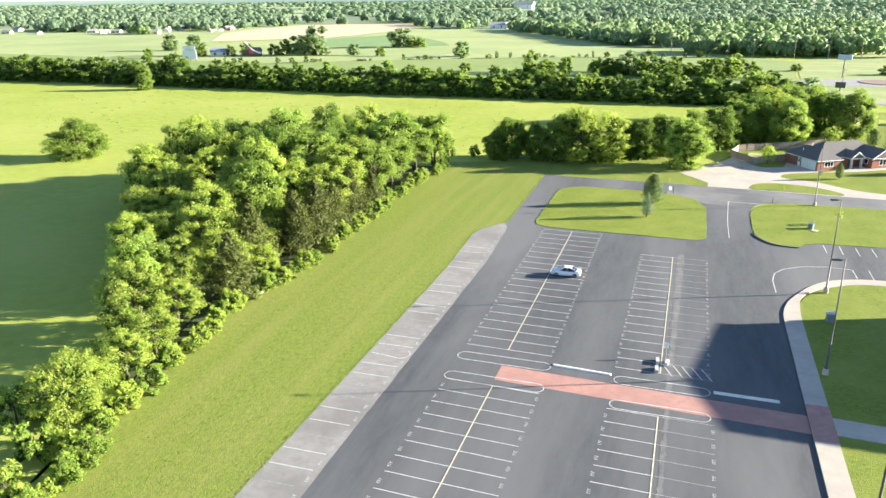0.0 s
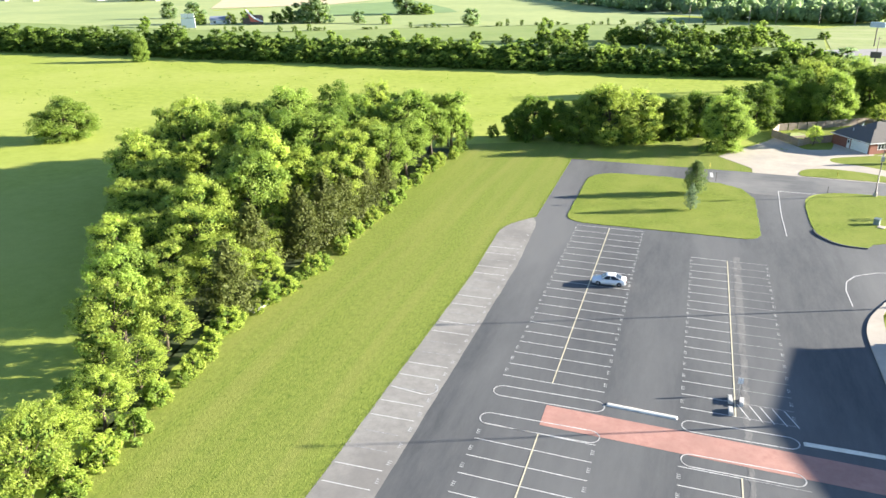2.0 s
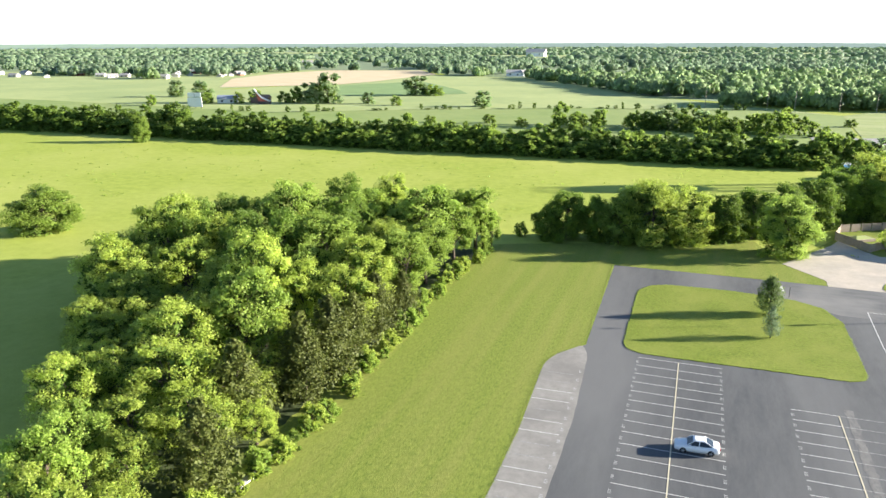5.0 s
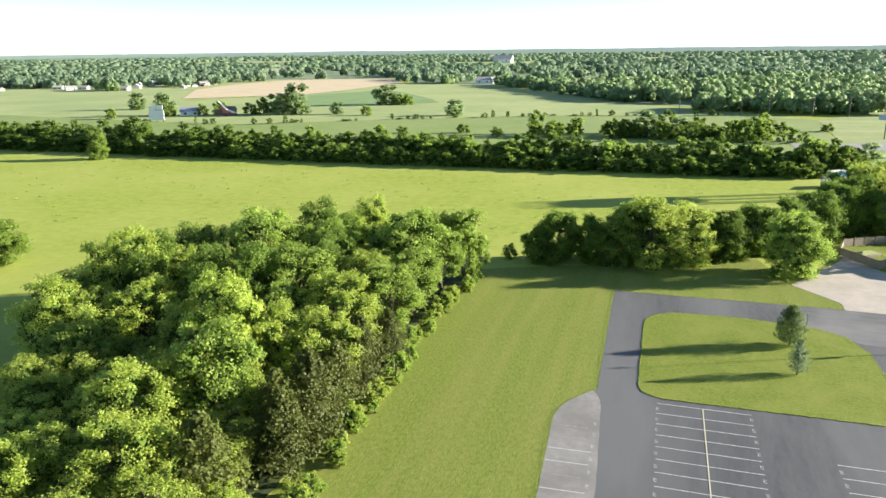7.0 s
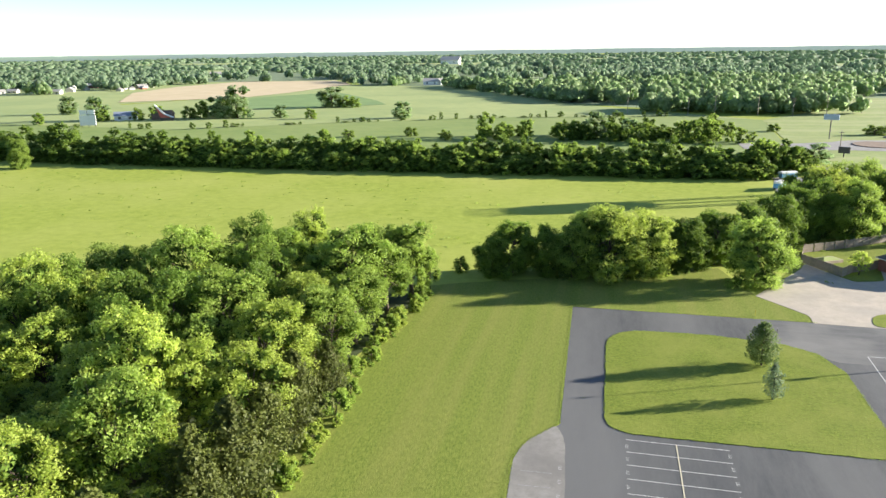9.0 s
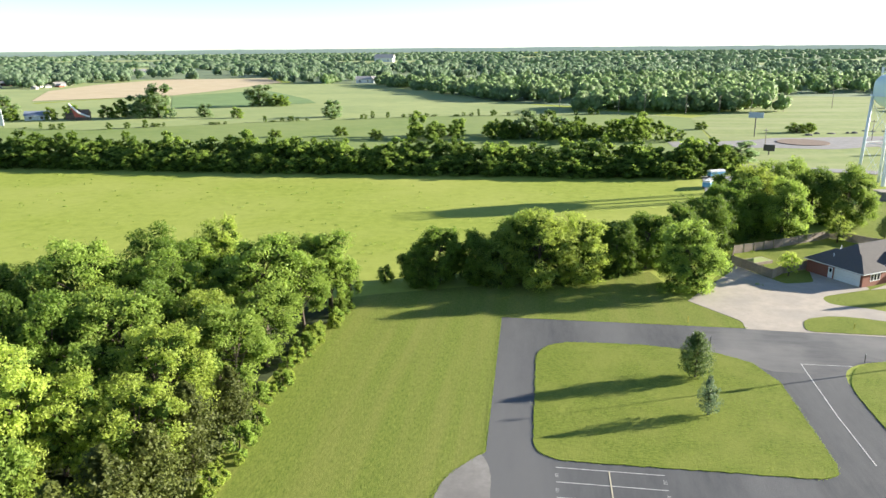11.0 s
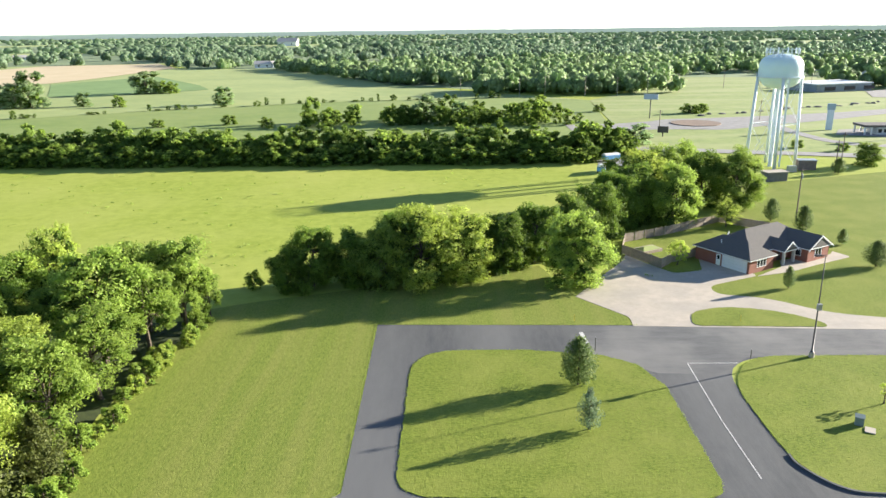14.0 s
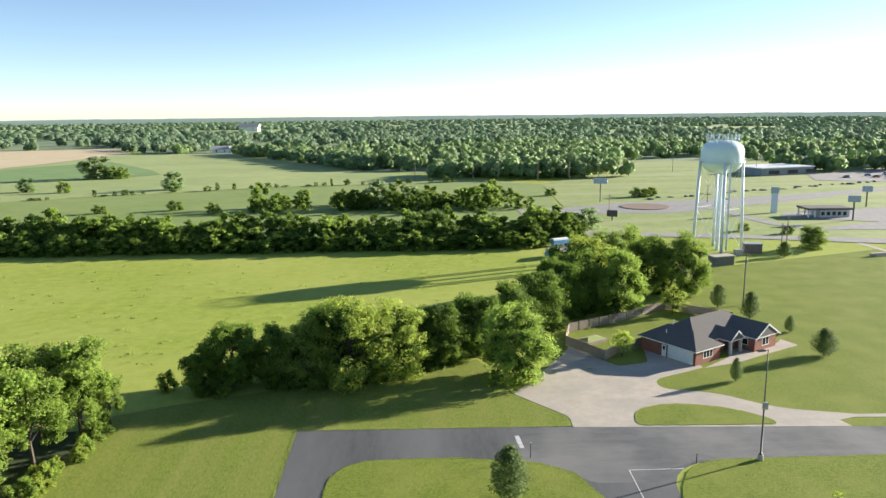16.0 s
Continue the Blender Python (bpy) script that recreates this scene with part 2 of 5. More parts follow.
sheet("road", [(-0.9, 156), (3, 154), (7.2, 150.5), (14.9, 150.5), (19.5, 155.2), (75, 155.7), (75, 161.9), (36, 164.1), (-0.9, 166.1)], 0.0365, M_ASPH4, "paler dusty asphalt road past the house", "road", jitter=0.12, step=1.0)
LAWN_W = [(-54, -40), (-32.1, -40), (-32.2, 100), (-33.25, 120.2, 4), (-28.8, 126.4), (-29.35, 166.7), (8, 165.95), (7.6, 168.8, 1), (1.1, 177.7), (-3, 194), (-20, 187), (-50, 176), (-58, 172), (-57, 75), (-47, 30)]
sheet("lawn", LAWN_W, 0.022, M_LAWN, "mown lawn strip between the wood and the parking lot", "grass", jitter=0.08, step=0.7)
ISL = [(-23.75, 157.6, 7), (-23.75, 125.7, 4), (6.9, 125.2, 3.2), (7.0, 147), (4.9, 153.2), (1, 155.8), (-8.5, 157.6)]
sheet("lawn", ISL, 0.09, M_LAWN2, "rounded mown grass island in the parking lot", "grass", thick=0.1, jitter=0.10, step=0.6)
EISL = [(15.0, 131.5, 4), (17.5, 126.4, 2), (21.6, 126.0), (22.8, 128.2), (25.4, 129.5), (35.5, 130), (75, 131.2), (75, 155.6), (19.5, 155.4, 5), (15.1, 147.5, 4)]
sheet("lawn", EISL, 0.09, M_LAWN2, "mown grass island with a lamp post", "grass", thick=0.1, jitter=0.08, step=0.7)
sheet("lawn", [(18.7, -40), (75, -40), (75, 112), (31.7, 110.9), (27.8, 110.5), (22.8, 107.3, 2), (18.7, 101, 5)], 0.16, M_LAWN2, "mown lawn behind the pale footpath", "grass", thick=0.15)
# raised footpath with its kerb
KERB = [(16.5, -40), (16.5, 99, 5), (22.5, 110.2, 5), (29, 113.0, 3), (75, 113.9)]
INNER = [(75, 111.4), (31.7, 110.8, 2), (27.0, 110.2, 3), (19.6, 104.6, 4), (18.7, 97, 4), (18.7, -40)]
sheet("pavement", KERB + INNER, 0.18, M_CONC, "pale concrete footpath with a raised kerb", "pavement", thick=0.2)
sheet("pavement", [(18.6, 66.5), (75, 64), (75, 66.6), (18.6, 69.8)], 0.186, M_CONC, "concrete path crossing the lawn", "pavement", thick=0.1)
sheet("pavement", [(-15.9, 67.4), (16.45, 66.2), (16.45, 69.7), (-15.9, 70.9)], 0.042, M_RED, "red tinted crossing over the parking lot", "crossing")
sheet("pavement", [(16.48, 64.8), (18.75, 65.0), (18.75, 72), (16.48, 71.9)], 0.188, M_RED, "red tinted paving on the footpath", "pavement")

# Kerb given the dark asphalt colour in place of shade on its face.
kb = Mesh()
kpts = smooth_poly([(15.0, 132.5), (15.0, 130.4, 2.5), (17.6, 126.2, 3.0), (21.7, 125.85), (21.75, 126.0), (17.8, 126.42, 2.9), (15.2, 130.5, 2.4), (15.2, 132.5)])
struct(kb.slab(kpts, 0.0, 0.2).make("kerb", M_ASPH), "raised kerb round the grass island corner, dark for its shaded side", "kerb")

# ---- trees ----
def leaf_cloud(pos, nor, size, rng):
    """Leaf clumps as small three-cornered blades at pos, facing nor."""
    n = len(pos)
    nor = nor / np.linalg.norm(nor, axis=1)[:, None]
    a = np.cross(nor, rng.normal(size=(n, 3)))
    a /= np.linalg.norm(a, axis=1)[:, None] + 1e-9
    b = np.cross(nor, a)
    s = (size * rng.uniform(0.6, 1.35, n))[:, None]
    w = s * rng.uniform(0.6, 0.95, n)[:, None]
    droop = nor * s * 0.18
    v = np.stack([pos - a * s * 0.7 - b * w + droop, pos - a * s * 0.7 + b * w + droop, pos + a * s * 1.1 - droop], 1).reshape(-1, 3)
    return v


def cloud_object(name, v, material, parent=None, label=""):
    me = bpy.data.meshes.new(name)
    n = len(v) // 3
    me.vertices.add(3 * n)
    me.vertices.foreach_set("co", np.ascontiguousarray(v, dtype=np.float32).ravel())
    me.loops.add(3 * n)
    me.loops.foreach_set("vertex_index", np.arange(3 * n, dtype=np.int32))
    me.polygons.add(n)
    me.polygons.foreach_set("loop_start", np.arange(0, 3 * n, 3, dtype=np.int32))
    me.update(calc_edges=True)
    me.materials.append(material)
    ob = new(name, me)
    if parent:
        ob.parent = parent
    if label:
        ob["label"] = label
    return ob


def unit(rng, n):
    d = rng.normal(size=(n, 3))
    return d / np.linalg.norm(d, axis=1)[:, None]


def crown_broad(rng, h, r, limbs, sprays, per, size, low=0.2, airy=0.0):
    """A crown of several heads, each built of leaf sprays; returns the leaves, the added inner blades coloured for
    shade and the heads (x, y, z, radius).
    """
    cz, rz = h * (1 + low) / 2, h * (1 - low) / 2
    pos, nor, heads, ip, inn = [], [], [], [], []
    for k in range(limbs):
        u = 0.97 - (1.55 if low > -0.1 else 1.8) * (k + rng.uniform(0.1, 0.9)) / limbs
        a = k * 2.39996 + rng.uniform(-0.4, 0.4)
        q = math.sqrt(max(0.0, 1 - u * u)) * rng.uniform(0.72, 1.08)
        out = np.array([q * math.cos(a), q * math.sin(a), u])
        hr = r * rng.uniform(0.32, 0.50)
        hc = np.array([0, 0, cz]) + out * np.array([r - hr, r - hr, max(rz - hr * 0.8, 0.2 * rz)]) * rng.uniform(0.85, 1.08)
        heads.append(np.append(hc, hr))
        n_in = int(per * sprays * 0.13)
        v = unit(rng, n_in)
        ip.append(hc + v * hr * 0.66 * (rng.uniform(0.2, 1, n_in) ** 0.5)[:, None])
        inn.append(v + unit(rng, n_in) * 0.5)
        for j in range(sprays):
            d = unit(rng, 1)[0] + out * 0.75 + np.array([0, 0, 0.2])
            d /= np.linalg.norm(d)
            sr = hr * rng.uniform(0.2, 0.40)
            c = hc + d * hr * rng.uniform(0.62 - 0.2 * airy, 1.0 + 0.12 * airy) * np.array([1, 1, 1.06])
            n = max(4, int(per * (sr / (0.3 * hr)) ** 2))
            v = unit(rng, n)
            p = c + v * sr * (rng.uniform(0.05, 1.2, n) ** 0.5)[:, None] * np.array([1.1, 1.1, 0.85])
            keep = p[:, 2] > 0.05
            pos.append(p[keep])
            nor.append((v * 0.45 + d * 0.38 + unit(rng, n) * 0.75 + np.array([0, 0, 0.15]))[keep])
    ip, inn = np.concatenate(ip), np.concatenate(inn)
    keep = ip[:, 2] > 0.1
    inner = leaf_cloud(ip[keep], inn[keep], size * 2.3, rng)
    return leaf_cloud(np.concatenate(pos), np.concatenate(nor), size, rng), inner, heads


def trunk_mesh(h, r, heads, rng):
    m = Mesh()
    top = Vector((rng.uniform(-0.3, 0.3), rng.uniform(-0.3, 0.3), h * 0.62))
    mid = top * 0.45 + Vector((0.15, 0.1, 0))
    m.tube((0, 0, -0.15), mid, r * 1.25, r * 0.8, 7).tube(mid, top, r * 0.8, r * 0.35, 7)
    for c in heads:
        s = mid.lerp(top, rng.uniform(0, 0.9))
        hr = float(c[3])
        c = Vector(c[:3])
        k = s.lerp(c, 0.5) + Vector((0, 0, 0.3))
        m.tube(s, k, r * 0.42, r * 0.26, 5).tube(k, c, r * 0.26, r * 0.12, 5)
        for j in range(4):
            e = c + Vector(unit(rng, 1)[0] + np.array([0, 0, 0.4])) * hr * 0.85
            m.tube(c, (e.x, e.y, max(e.z, 0.05)), r * 0.11, r * 0.03, 3)
    return m


def broad_tree(name, label, seed, h, r, limbs, sprays, per, size, material, low=0.2, category="tree", core=True, airy=0.0):
    rng = np.random.default_rng(seed)
    t = thing(name, label, category)
    v, inner, heads = crown_broad(rng, h, r, limbs, sprays, per, size, low, airy)
    trunk_mesh(h, 0.014 * h + 0.05, heads, rng).make("trunk", M_BARK, t)
    cloud_object("crown", v, material, t)
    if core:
        cloud_object("inner_crown", inner, M_CORE, t, "added inner blades, coloured dark for crown shade")
    return t


def conifer(name, label, seed, h, r, branches, per, size, material, power=0.75, rise=0.25, base=0.05, loose=0.3):
    """An evergreen: branches in uneven tiers round the stem, each a tapering spray of needles."""
    rng = np.random.default_rng(seed)
    t = thing(name, label, "tree")
    m = Mesh().tube((0, 0, -0.1), (0, 0, h * 0.92), 0.016 * h + 0.04, 0.02, 7)
    pos, nor = [], []
    for k in range(branches):
        q = base + (0.97 - base) * ((k + rng.uniform(0, 1)) / branches) ** 0.92
        a = k * 2.39996 + rng.uniform(-0.5, 0.5)
        L = (r * min(1.0, 0.62 + (q - base) * 2.2) * (1 - q) ** power + 0.10) * rng.uniform(1 - loose, 1 + loose)
        d = np.array([math.cos(a), math.sin(a), rise + 0.5 * q + rng.uniform(-0.12, 0.12)])
        s = np.array([0, 0, q * h - 0.25 * L * rise])
        n = max(6, int(per * (0.35 + L / r)))
        f = rng.uniform(0.12, 1, n) ** 0.75
        side = np.array([-d[1], d[0], 0])
        w = L * 0.30 * np.sqrt(np.clip(1.08 - f, 0, 1)) * rng.normal(0, 0.75, n)
        p = s + d * (f * L)[:, None] + side * w[:, None]
        p[:, 2] += rng.normal(0, 0.10 * L + 0.04, n) - 0.10 * L * f * f
        pos.append(p)
        nor.append(unit(rng, n) * 0.7 + d * 0.5 + np.array([0, 0, 0.45]))
        if k % 3 == 0:
            e = s + d * L * 0.85
            m.tube(s, e, 0.035, 0.012, 4)
    pos, nor = np.concatenate(pos), np.concatenate(nor)
    keep = pos[:, 2] > 0.05
    m.make("trunk", M_BARK, t)
    cloud_object("crown", leaf_cloud(pos[keep], nor[keep], size, rng), material, t)
    return t


PLACED = set()


def put(proto, x, y, s=1.0, rz=0.0, sz=None, label="", group=""):
    """Places a plant: the prototype itself the first time, a copy after that."""
    m = pose(x, y, 0, 0, 0, rz) @ Matrix.Diagonal((s, s, sz or s, 1))
    if proto.name in PLACED:
        ob = copy_thing(proto, m)
    else:
        PLACED.add(proto.name)
        ob = proto
        ob.matrix_world = m
    return tagged(ob, label, group=group)


NEAR = "broadleaf tree with a full spring-green crown in the wood"
wood = [broad_tree("tree", NEAR, 10 + k, 12, (4.6, 4.0, 4.8, 4.2, 3.9, 4.5)[k], (13, 11, 14, 12, 11, 13)[k], 15, 46, 0.115,
                   (M_LEAF2, M_LEAF, M_LEAF2, M_LEAF, M_LEAFD, M_LEAF2)[k], low=0.08, airy=(0.8, 0.2, 0.5, 0.0, 0.0, 1.0)[k]) for k in range(6)]
shrub = [broad_tree("shrub", "leafy bright green shrub at the edge of the wood", 30 + k, 4.2, 2.5, 8, 12, 24, 0.13, (M_LEAF2, M_LEAF)[k], low=-0.25, category="shrub", airy=0.6) for k in range(2)]
cedar = [conifer("cedar", "dark olive-brown cedar at the edge of the wood", 40 + k, 8.8, 3.5, 150, 62, 0.14, M_CEDAR, 0.95, 0.5, 0.02, 0.38) for k in range(2)]
hedge = [broad_tree("tree", "dense dark green tree in the long field hedge", 50 + k, 11, 4.6, 9, 11, 19, 0.29, (M_LEAFD, M_LEAF, M_LEAFD)[k], low=-0.3, airy=0.3) for k in range(3)]

rng = random.Random(7)


def inside(p, poly):
    c, n = False, len(poly)
    for k in range(n):
        (x0, y0), (x1, y1) = poly[k - 1], poly[k]
        if (y0 > p[1]) != (y1 > p[1]) and p[0] < (x1 - x0) * (p[1] - y0) / (y1 - y0) + x0:
            c = not c
    return c


WOOD = [(-52, 40), (-58.5, 75), (-58, 120), (-59, 150), (-56, 168), (-72, 168), (-86, 156), (-107, 141), (-110, 132), (-97, 110), (-80, 88), (-66, 69), (-56, 52)]
CEDARS = ((-57.4, 79, 1.0), (-57.6, 98.5, 0.95), (-57.4, 104.5, 1.05), (-59.5, 101, 0.9), (-57.8, 112, 0.85), (-58, 119.5, 0.9), (-57.4, 128, 0.7), (-61, 90, 0.95))
spots = [(x - 0.5, y) for x, y, s in CEDARS]
tries = 0
while tries < 6000 and len(spots) < 165:
    tries += 1
    p = (rng.uniform(-112, -52), rng.uniform(36, 172))
    if inside(p, WOOD) and all((p[0] - q[0]) ** 2 + (p[1] - q[1]) ** 2 > 4.8 ** 2 for q in spots):
        spots.append(p)
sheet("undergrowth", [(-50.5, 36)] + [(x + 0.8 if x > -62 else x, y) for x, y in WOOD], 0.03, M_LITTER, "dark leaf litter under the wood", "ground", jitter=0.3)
for k, (x, y) in enumerate(spots[len(CEDARS):]):
    s = rng.uniform(0.85, 1.12) * float(np.interp(y, [40, 62, 110, 150], [0.55, 0.82, 1.02, 1.07]))
    pale = y < 118 and rng.random() < 0.75
    s *= 1.13 if pale else 1.08
    put(wood[rng.choice((0, 2, 5)) if pale else rng.randrange(6)], x, y, s, rng.uniform(0, 360), s * rng.uniform(0.74, 1.1), group="trees of the wood")
for x, y, s, v in ((-76, 82, 0.85, 2), (-70.5, 76, 0.8, 0), (-82, 90, 0.85, 5), (-88, 98, 0.8, 2)):
    put(wood[v], x, y, s, x * 31, s * 0.95, group="trees of the wood")
for k in range(60):
    y = 28 + k * 2.35 + rng.uniform(-1, 1)
    x = np.interp(y, [28, 37, 46, 60, 76, 97, 113, 142, 165], [-45.2, -47.1, -49.4, -52.7, -54.7, -53.1, -53.8, -55.8, -54.3]) - rng.uniform(-0.6, 1.4)
    near_cedar = any(abs(y - c[1]) < 2.5 for c in CEDARS)
    put(shrub[rng.randrange(2)], x, y, rng.uniform(0.45, 0.95) * (0.8 if near_cedar else 1.1), rng.uniform(0, 360), group="shrubs along the wood")
put(wood[0], -57.8, 88.2, 0.62, 200, 0.62, "bright yellow-green young tree at the edge of the wood", "trees of the wood")
for x, y, s in CEDARS:
    put(cedar[rng.randrange(2)], x, y, s * 1.15, rng.uniform(0, 360), group="cedars of the wood")
for x, y, s in ((-53, 40, 0.75), (-56, 46, 0.8), (-50, 34, 0.8), (-55, 33, 0.9), (-60, 44, 0.9), (-51.5, 26, 0.8), (-47.5, 38, 0.55), (-48, 33, 0.6), (-50, 41, 0.6), (-53, 47, 0.6), (-58, 55, 0.9), (-62, 62, 0.9)):
    put(shrub[rng.randrange(2)], x, y, s * 1.6, rng.uniform(0, 360), group="shrubs along the wood")

# trees along the north lawn
mid = [broad_tree("tree", "large round broadleaf tree on the lawn's edge", 70 + k, 12, 5.4, 16, 20, 64, 0.13, (M_LEAF2, M_LEAF, M_LEAFD)[k], low=-0.2, airy=(0.6, 0.4, 0.2)[k]) for k in range(3)]
sized = {}
for v, x, y, s, z in ((2, -45.5, 181.5, 0.72, 0.62), (2, -41.5, 182.5, 0.95, 0.92), (2, -35.5, 184.5, 0.9, 0.8), (1, -30.5, 183, 0.95, 0.95), (0, -23.5, 184.5, 1.3, 1.13), (0, -17, 187, 1.2, 0.98), (1, -27, 188, 1.0, 1.0), (2, -9.5, 192, 1.0, 0.88), (2, -3.5, 196, 1.1, 0.95),
                   (2, -13.5, 191, 0.8, 0.68), (1, 2.2, 184.0, 1.2, 1.04), (2, 4, 203, 1.1, 0.95), (2, 10, 210, 1.15, 1.0), (2, 15, 218, 1.15, 1.08), (2, 20, 222, 1.2, 1.14), (0, 24.5, 230, 1.35, 1.22), (1, 28.5, 221, 1.2, 1.13), (2, 20, 234, 1.1, 1.1), (1, 31, 238, 1.25, 1.25),
                   (2, 40.5, 239, 1.3, 1.1), (1, 47.0, 236, 1.25, 1.2), (1, 37, 246, 1.3, 1.2)):
    s0, z0 = sized.get(v, (1, 1))  # a copy takes over the first one's spread and height
    put(mid[v], x, y, s / s0, (x * 37) % 360, z / z0, group="trees along the lawn")
    sized.setdefault(v, (s, z))
put(wood[5], 39.5, 219.5, 0.62, 50, 0.6, "slender light green tree beside the yard fence", "trees along the lawn")
put(shrub[0], -51.5, 182.5, 1.0, 40, 0.95, "small bush standing between larger trees", "trees along the lawn")

# long hedge across the meadow: too many grown-together trees to count
def strew(name, label, category, protos, places, material):
    """One mesh of leaves: the crowns of protos set at the places (x, y, spread, height)."""
    def blades(part):
        me = part.data
        co = np.empty(len(me.vertices) * 3, dtype=np.float32)
        me.vertices.foreach_get("co", co)
        return co.reshape(-1, 3)

    def spread(start):
        clouds = [blades(next(c for c in p.children if c.name.startswith(start))) for p in protos]
        out = []
        for k, (x, y, s, z) in enumerate(places):
            c = clouds[k % len(clouds)]
            ca, sa = math.cos(k * 2.4), math.sin(k * 2.4)
            out.append(np.stack([(c[:, 0] * ca - c[:, 1] * sa) * s + x, (c[:, 0] * sa + c[:, 1] * ca) * s + y, c[:, 2] * z], 1))
        return np.concatenate(out)

    ob = tagged(cloud_object(name, spread("crown"), material), label, category, kind="stuff")
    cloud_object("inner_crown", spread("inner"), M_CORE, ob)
    return ob


rows_ = [[], []]
for k in range(140):
    x = 24 - k * 3.6 - rng.uniform(-1.2, 1.2)
    for row in range(3):
        if k > 60 and (k + row) % 2:
            continue
        y = 297.5 + row * 6.5 + rng.uniform(-2, 2) + max(0, (-x - 120) * 0.02)
        s = rng.uniform(0.8, 1.25) * (0.85, 1.0, 1.1, 1.1)[row] * (1.25 if k > 60 else 1)
        rows_[(k * 3 + row) % 2].append((x, y, s, s * rng.uniform(0.68, 1.08) * (0.72, 0.92, 1.0, 0.95)[row] * (0.88 if k > 60 else 0.86 if x > -70 else 0.95)))
for k in range(26):
    x = rng.uniform(20, 42)
    s = rng.uniform(0.7, 1.1)
    rows_[k % 2].append((x, 306.5 + rng.uniform(0, 9) + max(0, x - 30) * 0.3, s, s * rng.uniform(0.7, 1.05)))
for k in range(44):
    x = rng.uniform(-88, 38)
    s = rng.uniform(0.5, 1.15)
    rows_[k % 2].append((x, 388 + rng.uniform(0, 22), s, s * rng.uniform(0.6, 1.05)))
for k in range(90):
    t_ = k / 89
    q = [(-335, 430), (-262, 418), (-180, 466), (-82, 507), (18, 522)]
    i_ = min(3, int(t_ * 4))
    f_ = t_ * 4 - i_
    if rng.random() < 0.5:
        continue
    rows_[0].append((q[i_][0] + (q[i_ + 1][0] - q[i_][0]) * f_, q[i_][1] + (q[i_ + 1][1] - q[i_][1]) * f_ + rng.uniform(-2, 2), rng.uniform(0.2, 0.7), rng.uniform(0.08, 0.45)))
for p, x, y in zip(hedge, (-3, -40, 12), (299, 301, 300)):
    put(p, x, y, 0.9, x * 7, 0.75)
strew("hedgerow", "long dense dark green hedge of trees across the meadow", "hedge", hedge, rows_[0], M_LEAFD)
strew("hedgerow", "lighter green trees grown into the long hedge", "hedge", hedge, rows_[1], M_LEAF)

for x, y, s in ((-56, 164, 0.8), (-59, 170, 0.9), (-54, 168, 0.6)):
    put(wood[1], x, y, s, x * 9, s * 1.1, group="trees of the wood")
put(wood[5], -75, 166.5, 0.9, 15, 1.6, "tall thin tree rising above the wood")
# ragged grass fringe along the islands' edges
fr, fn = [], []
frng = np.random.default_rng(33)
for poly in (ISL, EISL, LAWN_W[:5], LAWN_W[4:7]):
    ring = smooth_poly(poly)
    closed = len(poly) > 5
    for k in range(len(ring) if closed else len(ring) - 1):
        p, q = np.array(ring[k]), np.array(ring[(k + 1) % len(ring)])
        n = int(np.linalg.norm(q - p) * 14)
        if n:
            f = frng.uniform(0, 1, n)[:, None]
            xy = p + (q - p) * f + frng.normal(0, 0.09, (n, 2))
            fr.append(np.column_stack([xy, frng.uniform(0.06, 0.14, n)]))
            fn.append(unit(frng, n) * np.array([1, 1, 0.5]))
tagged(cloud_object("grass_fringe", leaf_cloud(np.concatenate(fr), np.concatenate(fn), 0.05, frng), M_LEAF), "ragged longer grass along the asphalt edges", "grass", kind="stuff")
# lone bushes in the meadow
put(mid[1], -154, 151, 1.7, 10, 0.92, "round bush standing alone in the meadow")
put(mid[1], -241, 284, 0.95, 70, 1.0, "tall bush standing alone in the meadow")

# darker tufts strewn over the meadow
trng = np.random.default_rng(21)
tp, tn = [], []
for k in range(420):
    x, y = trng.uniform(-260, 20), trng.uniform(186, 292)
    n = trng.integers(4, 8)
    tp.append(np.stack([x + trng.normal(0, 0.55, n), y + trng.normal(0, 0.3, n), trng.uniform(0.03, 0.3, n)], 1))
    tn.append(unit(trng, n))
tagged(cloud_object("grass_tufts", leaf_cloud(np.concatenate(tp), np.concatenate(tn), 0.2, trng), M_LEAF), "scattered darker tufts of grass in the meadow", "grass", kind="stuff")

# longer blades standing in the lawns, which the low sun picks out
brng = np.random.default_rng(61)
bp, bn = [], []
for poly, x0, x1, y0, y1, n in ((ISL, -24, 7, 125, 158, 9000), (EISL, 15, 60, 126, 156, 9000), (LAWN_W, -57, -28, 34, 178, 14000), (LAWN_W, -30, 8, 166, 190, 2200), ([(58, 168), (75, 167), (75, 240), (62, 240), (57, 195)], 36, 75, 165, 240, 6000)):
    ring = smooth_poly(poly)
    pts = np.column_stack([brng.uniform(x0, x1, n), brng.uniform(y0, y1, n)])
    pts = np.array([p for p in pts if inside(p, ring) and noise.noise((p[0] * 0.22, p[1] * 0.22, 1)) > -0.25])
    zz = 0.10 if poly is ISL or poly is EISL else 0.03
    bp.append(np.column_stack([pts, zz + brng.uniform(0.0, 0.05, len(pts))]))
    bn.append(unit(brng, len(pts)) * np.array([1, 1, 0.35]))
tagged(cloud_object("grass_blades", leaf_cloud(np.concatenate(bp), np.concatenate(bn), 0.045, brng), M_LEAF), "longer grass blades scattered in the mown lawns", "grass", kind="stuff")

# ---- painted markings of the parking lot ----
Z = 0.046


